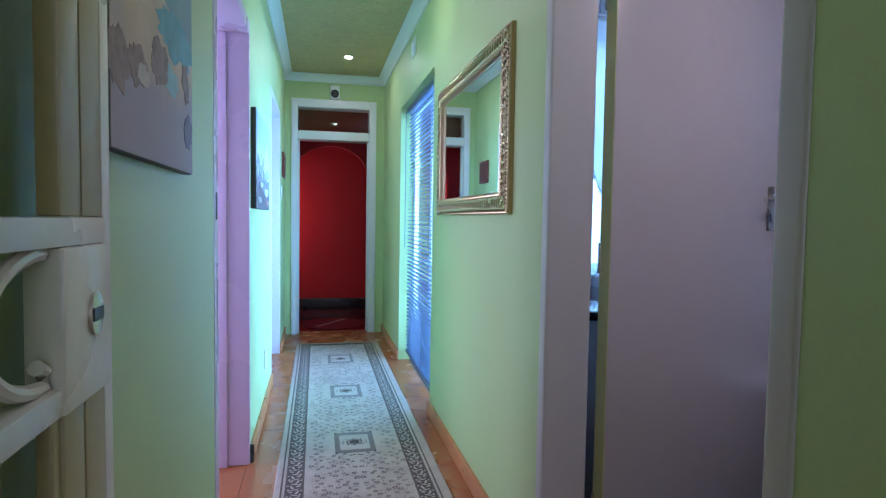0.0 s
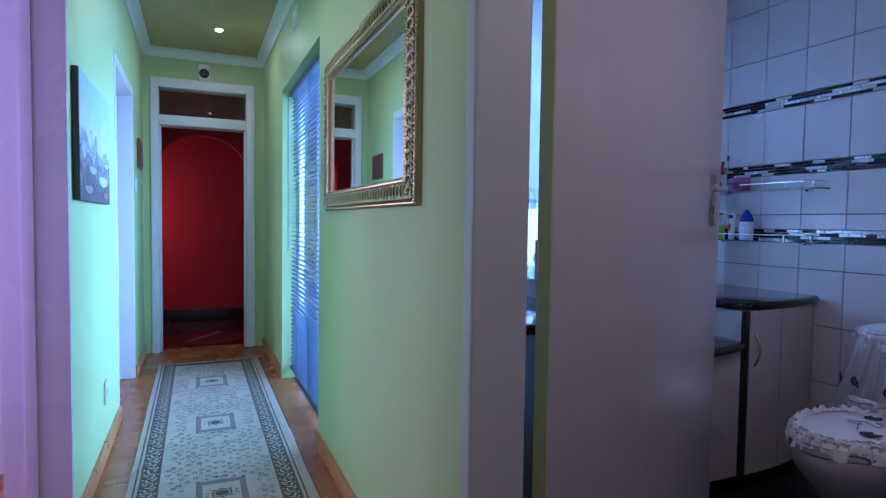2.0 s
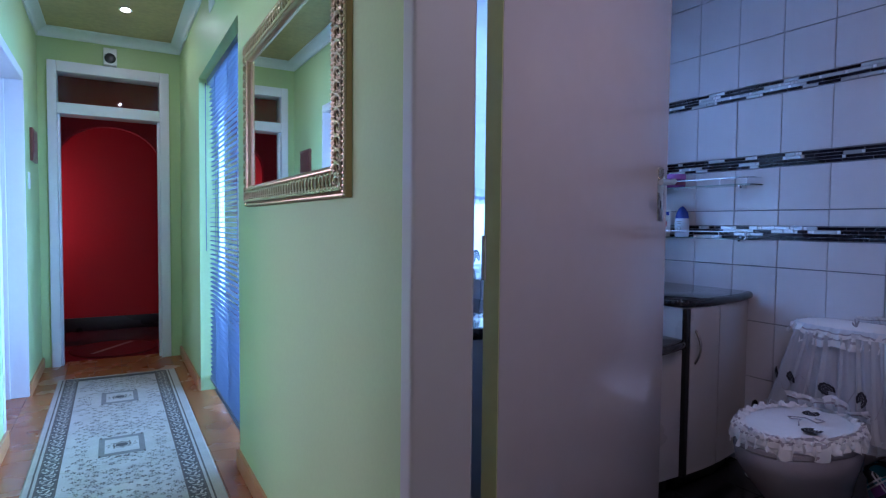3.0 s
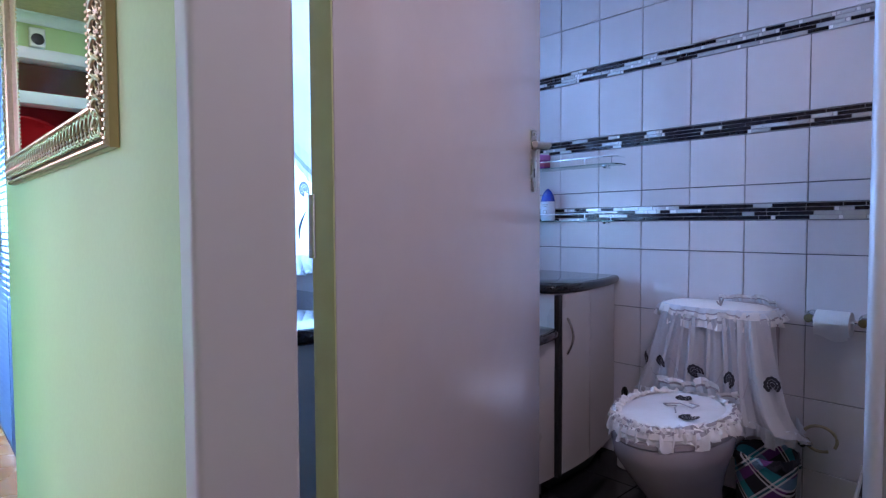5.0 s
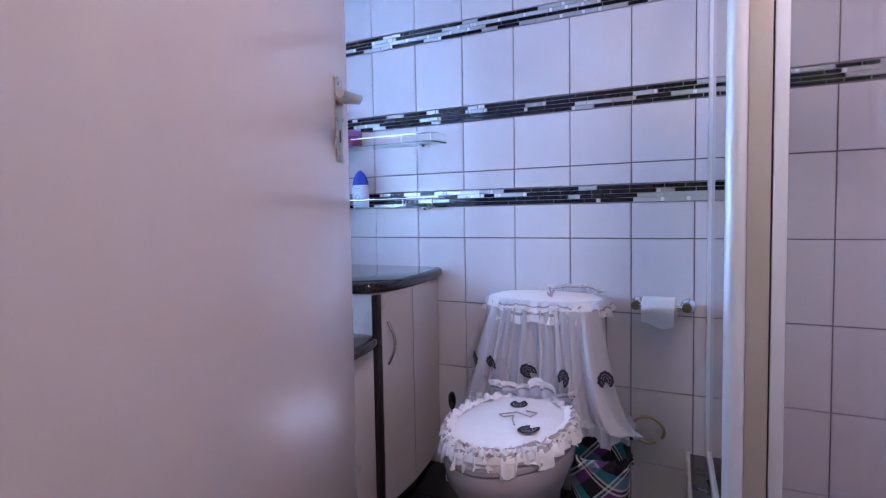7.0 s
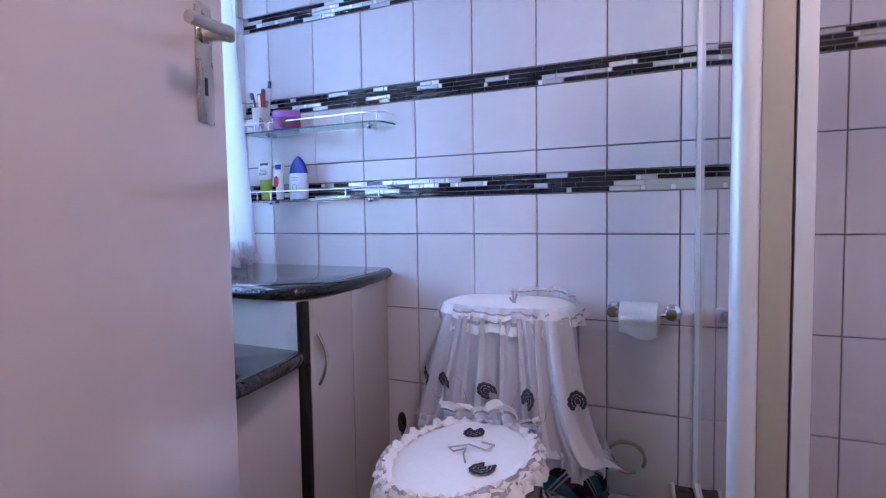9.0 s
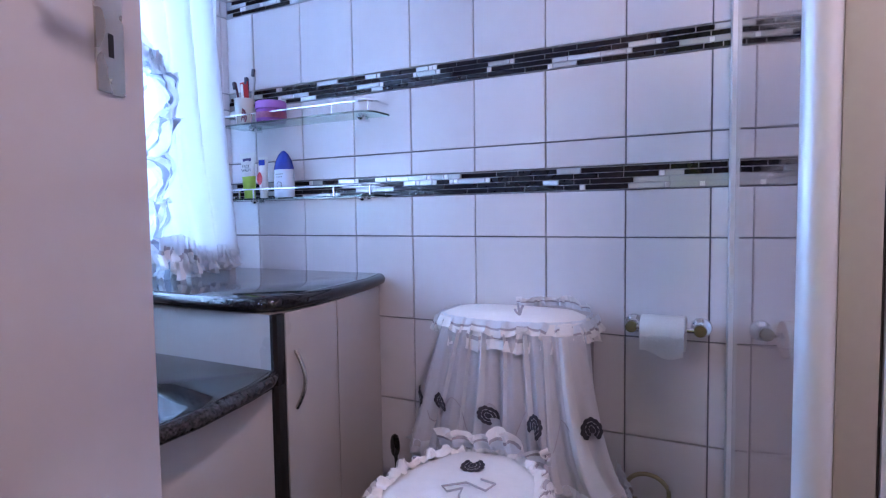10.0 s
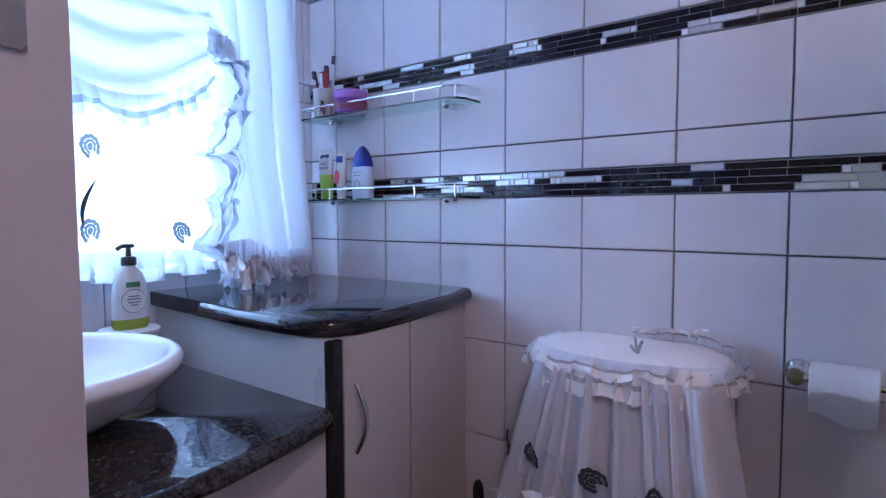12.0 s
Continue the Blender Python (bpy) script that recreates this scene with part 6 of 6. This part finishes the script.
def bar_y(name, x0, x1, w_, z0, z1, material, label="", bevel=0.004):
    bm = B()
    prism(bm, [(x0, along(x0) - w_), (x1, along(x1) - w_), (x1, along(x1) + w_), (x0, along(x0) + w_)], z0, z1)
    return part(name, bm, material, ss, label)


bar_y("wall_profile", 3.655, 3.699, 0.013, ZS0, ZS1, ALU)
SHOWERGLASS = mat("grey_tinted_glass", (0.70, 0.70, 0.73), 0.02, transmission=1.0, amount=0.0, bump=0.0, rough_var=0.0)
bar_y("glass_panel", 2.915, 3.655, 0.003, ZS0 + 0.03, ZS1 - 0.03, SHOWERGLASS, "clear fixed glass").visible_shadow = False
bar_y("rail", 2.915, 3.655, 0.011, ZS0, ZS0 + 0.03, ALU)
bar_y("rail", 2.915, 3.655, 0.011, ZS1 - 0.03, ZS1, ALU)
PXs, PYs = 2.885, 2.050
bm = B()
lathe(bm, (PXs, PYs, ZS0), [(0.024, 0.0), (0.024, ZS1 - ZS0)], 28)
part("corner_post", bm, ALU, ss, "rounded satin aluminium post")
bm = B()
box(bm, PXs - 0.019, PXs + 0.014, PYs - 0.062, PYs - 0.018, ZS0, ZS1, 0.004)
part("door_stile", bm, mat("champagne_aluminium", (0.50, 0.46, 0.41), 0.45, 0.4, amount=0.05, bump=0), ss, "champagne aluminium stile")
bm = B()
box(bm, PXs - 0.017, PXs + 0.01, PYs - 0.0645, PYs - 0.0625, ZS0, ZS1)
part("seal", bm, BLACK, ss, "black magnetic seal")
bm = B()
box(bm, PXs - 0.020, PXs + 0.012, PYs - 0.092, PYs - 0.0648, ZS0, ZS1, 0.005)
part("door_stile", bm, ALU, ss)
bm = B()
box(bm, PXs - 0.004, PXs + 0.002, 1.235, PYs - 0.0922, ZS0 + 0.03, ZS1 - 0.03)
part("glass_door", bm, SHOWERGLASS, ss, "clear glass shower door").visible_shadow = False
for z in (ZS0, ZS1 - 0.03):
    bm = B()
    box(bm, PXs - 0.014, PXs + 0.010, 1.235, PYs - 0.0922, z, z + 0.03, 0.003)
    part("rail", bm, ALU, ss)
bm = B()
box(bm, PXs - 0.014, PXs + 0.010, 1.2005, 1.234, ZS0, ZS1, 0.003)
part("wall_profile", bm, ALU, ss)

# bathroom ceiling light
cl = thing("ceiling_light", (2.32, 1.78, HB), "round flush ceiling light, lit", "ceiling light")
bm = B()
lathe(bm, (2.32, 1.78, HB - 0.03), [(0.16, 0.0), (0.165, 0.01), (0.165, 0.0295)], 36)
part("base", bm, WHITE, cl)

# ---- tiles and planks, piece by piece ----
CACHE = {}


def piece_mesh(name, w_, h, d, material, ch=0.0016):
    """A slab in the local plane (u, v) with a chamfered face towards -x, sharing meshes between alike pieces."""
    key = (name, round(w_, 4), round(h, 4), material.name)
    if key not in CACHE:
        vs = []
        for x, i in ((0.0, 0.0), (-d + ch, 0.0), (-d, ch)):
            vs += [(x, -w_ / 2 + i, -h / 2 + i), (x, w_ / 2 - i, -h / 2 + i), (x, w_ / 2 - i, h / 2 - i), (x, -w_ / 2 + i, h / 2 - i)]
        fs = [(a + k, a + (k + 1) % 4, a + 4 + (k + 1) % 4, a + 4 + k) for a in (0, 4) for k in range(4)] + [(8, 9, 10, 11)]
        me = bpy.data.meshes.new(name)
        me.from_pydata(vs, [], fs)
        bmx = bmesh.new()
        bmx.from_mesh(me)
        bmesh.ops.recalc_face_normals(bmx, faces=bmx.faces)
        if sum(f.normal.x for f in bmx.faces) > 0:
            bmesh.ops.reverse_faces(bmx, faces=bmx.faces)
        bmx.to_mesh(me)
        bmx.free()
        me.materials.append(material)
        CACHE[key] = me
    return CACHE[key]


def piece(name, me, place, parent, spin=0.0, axis="Z"):
    o = new(name, me)
    o.parent = parent
    o.matrix_basis = Matrix.Translation(place) @ Matrix.Rotation(radians(spin), 4, axis)
    return o


rnd = random.Random(11)
BANDS = ((1.143, 1.211), (1.497, 1.561), (1.850, 1.914))
ROWS_Z = (0.0, 0.171, 0.449, 0.732, 1.010, 1.143, None, 1.211, 1.288, 1.497, None, 1.561, 1.850, None, 1.914, 2.135, 2.412, 2.58)
spans = [(a, b) for a, b in zip(ROWS_Z, ROWS_Z[1:]) if a is not None and b is not None]
J = 0.0037
cols = [YS] + [2.419 + 0.2285 * k for k in range(-5, 7)] + [YW + 0.012]
cols = [2.204 if abs(c - 2.1905) < 0.002 else c for c in cols]
cols = sorted(c for c in cols if YS <= c <= YW + 0.012)
near_cols = [YS, 1.337, 1.566, 1.794, 1.985]
far_cols = [1.985] + [c for c in cols if c > 2.0]
shower = [(0.0, 0.171), (0.171, 0.449), (0.449, 0.732), (0.732, 1.010), (1.010, 1.288)] + [s_ for s_ in spans if s_[0] > 1.28]
for z0, z1, y0, y1 in [(*s_, a, b) for s_ in spans for a, b in zip(far_cols, far_cols[1:])] + [(*s_, a, b) for s_ in shower for a, b in zip(near_cols, near_cols[1:])]:
        if y1 - y0 < 0.02:
            continue
        me = piece_mesh("tile", y1 - y0 - J, z1 - z0 - J, 0.012, TILE)
        piece("tile", me, (XW + 0.012 + rnd.uniform(-0.0006, 0.0006), (y0 + y1) / 2, (z0 + z1) / 2), TILED, rnd.uniform(-0.12, 0.12))

GLASSBLACK = mat("black_mosaic_glass", (0.008, 0.008, 0.014), 0.06, spec=0.32, amount=0.3, bump=0.0, each=0.1, rough_var=0.03)
SILVER = mat("silver_mosaic", (0.70, 0.71, 0.73), 0.16, 0.40, grain=200, amount=0.1, bump=0.05, each=0.15)
CRYSTAL = mat("crystal_mosaic", (0.92, 0.92, 0.93), 0.15, 0.2, grain=300, amount=0.3, bump=0.5, each=0.1)
rest = {m_: B() for m_ in (GLASSBLACK, SILVER, CRYSTAL)}
LIGHTGROUT = mat("pale_grout", (0.34, 0.34, 0.37), 0.8, grain=200, amount=0.1)
for z0, z1 in BANDS:
    bm = B()
    box(bm, XW + 0.0025, XW + 0.0115, 1.985 if z0 < 1.2 else YS, YW + 0.011, z0 + 0.001, z1 - 0.001)
    part("mosaic_bed", bm, LIGHTGROUT, TILED, "pale grout bed")
    rows = 4
    hh = (z1 - z0 - 0.004) / rows
    for r in range(rows):
        y = YW + 0.012 - rnd.uniform(0, 0.05)
        run = 0
        zc = z0 + 0.002 + hh * (r + 0.5)
        stop = 1.985 if z0 < 1.2 else YS
        while y > stop + 0.02:
            q = rnd.random()
            if run and rnd.random() < 0.45:
                q = 0.0 if run == 1 else 0.3
            # More bright chips towards the window: its reflections put in as colour.
            if q < 0.14 + 0.10 * max(0, y - 2.9):
                ln, mt = hh, CRYSTAL
            elif q < 0.38 + 0.12 * max(0, y - 2.9):
                ln, mt = rnd.choice((0.046, 0.07, 0.093)), SILVER
            else:
                ln, mt = rnd.choice((0.046, 0.07, 0.07, 0.093, 0.12, 0.12)), GLASSBLACK
            run = {SILVER: 1, CRYSTAL: 2, GLASSBLACK: 0}[mt]
            y1, y0 = y, max(stop, y - ln)
            if y0 > 2.25:
                piece("mosaic_tile", piece_mesh("mosaic_tile", round(y1 - y0 - 0.0024, 4), round(hh - 0.0024, 4), 0.012, mt, 0.001),
                      (XW + 0.0115 + rnd.uniform(-0.0008, 0.0004), (y0 + y1) / 2, zc), TILED, rnd.uniform(-1.0, 1.0))
            else:
                box(rest[mt], XW, XW + 0.012, y0 + 0.0015, y1 - 0.0015, zc - hh / 2 + 0.0015, zc + hh / 2 - 0.0015)
            y = y0
for m_, b_ in rest.items():
    tagged(part("mosaic_strip", b_, m_, TILED), kind="stuff")

# window wall tiles
xcols = [XI + 0.02 + 0.2285 * k for k in range(10)] + [XW]
for z0, z1 in [s_ for s_ in spans] + list(BANDS):
    for x0, x1 in zip(xcols, xcols[1:]):
        for za, zb in ((z0, min(z1, WZ0)), (max(z0, WZ1), z1)) if x0 < WX1 and x1 > WX0 else ((z0, z1),):
            for xa, xb in (((x0, min(x1, WX0)), (max(x0, WX1), x1)) if (x0 < WX0 < x1 or x0 < WX1 < x1) and not (zb <= WZ0 or za >= WZ1) else ((x0, x1),)):
                if zb - za < 0.015 or xb - xa < 0.012:
                    continue
                me = piece_mesh("tile", xb - xa - J, zb - za - J, 0.012, TILE)
                piece("tile", me, ((xa + xb) / 2, YW + 0.012, (za + zb) / 2), WINWALL, 90)
    if z1 > WZ0 and z0 < WZ1:
        za, zb = max(z0, WZ0), min(z1, WZ1)
        if zb - za > 0.02:
            me = piece_mesh("tile", xcols[-2] - WX1 - J, zb - za - J, 0.012, TILE)
            piece("tile", me, ((WX1 + xcols[-2]) / 2, YW + 0.012, (za + zb) / 2), WINWALL, 90)

# bathroom floor tiles
bf = scene.objects["bathroom_floor"]
for i in range(8):
    for j in range(10):
        x, y = XI + 0.15 + 0.304 * i, YS + 0.10 + 0.304 * j
        if x < XW - 0.02 and y < YW:
            piece("tile", piece_mesh("floor_tile", 0.30, 0.30, 0.006, BLACKTILE), (x, y, -0.006), bf, 90, "Y")

# corridor planks
for i in range(7):
    x0 = XL - 0.2 + 0.19 * i
    y = -1.0 - 0.37 * (i * 3 % 4)
    while y < YE + 0.16:
        y0, y1 = max(y, -1.0), min(y + 1.28, YE + 0.16)
        if y1 - y0 > 0.05:
            w_ = min(0.19, XI + 0.008 - x0) - 0.0016
            piece("plank", piece_mesh("plank", round(y1 - y0 - 0.0016, 4), round(w_, 4), 0.006, FLOORM, 0.0008), (x0 + w_ / 2, (y0 + y1) / 2, -0.006), FLOOR, 90, "Y")
        y += 1.28
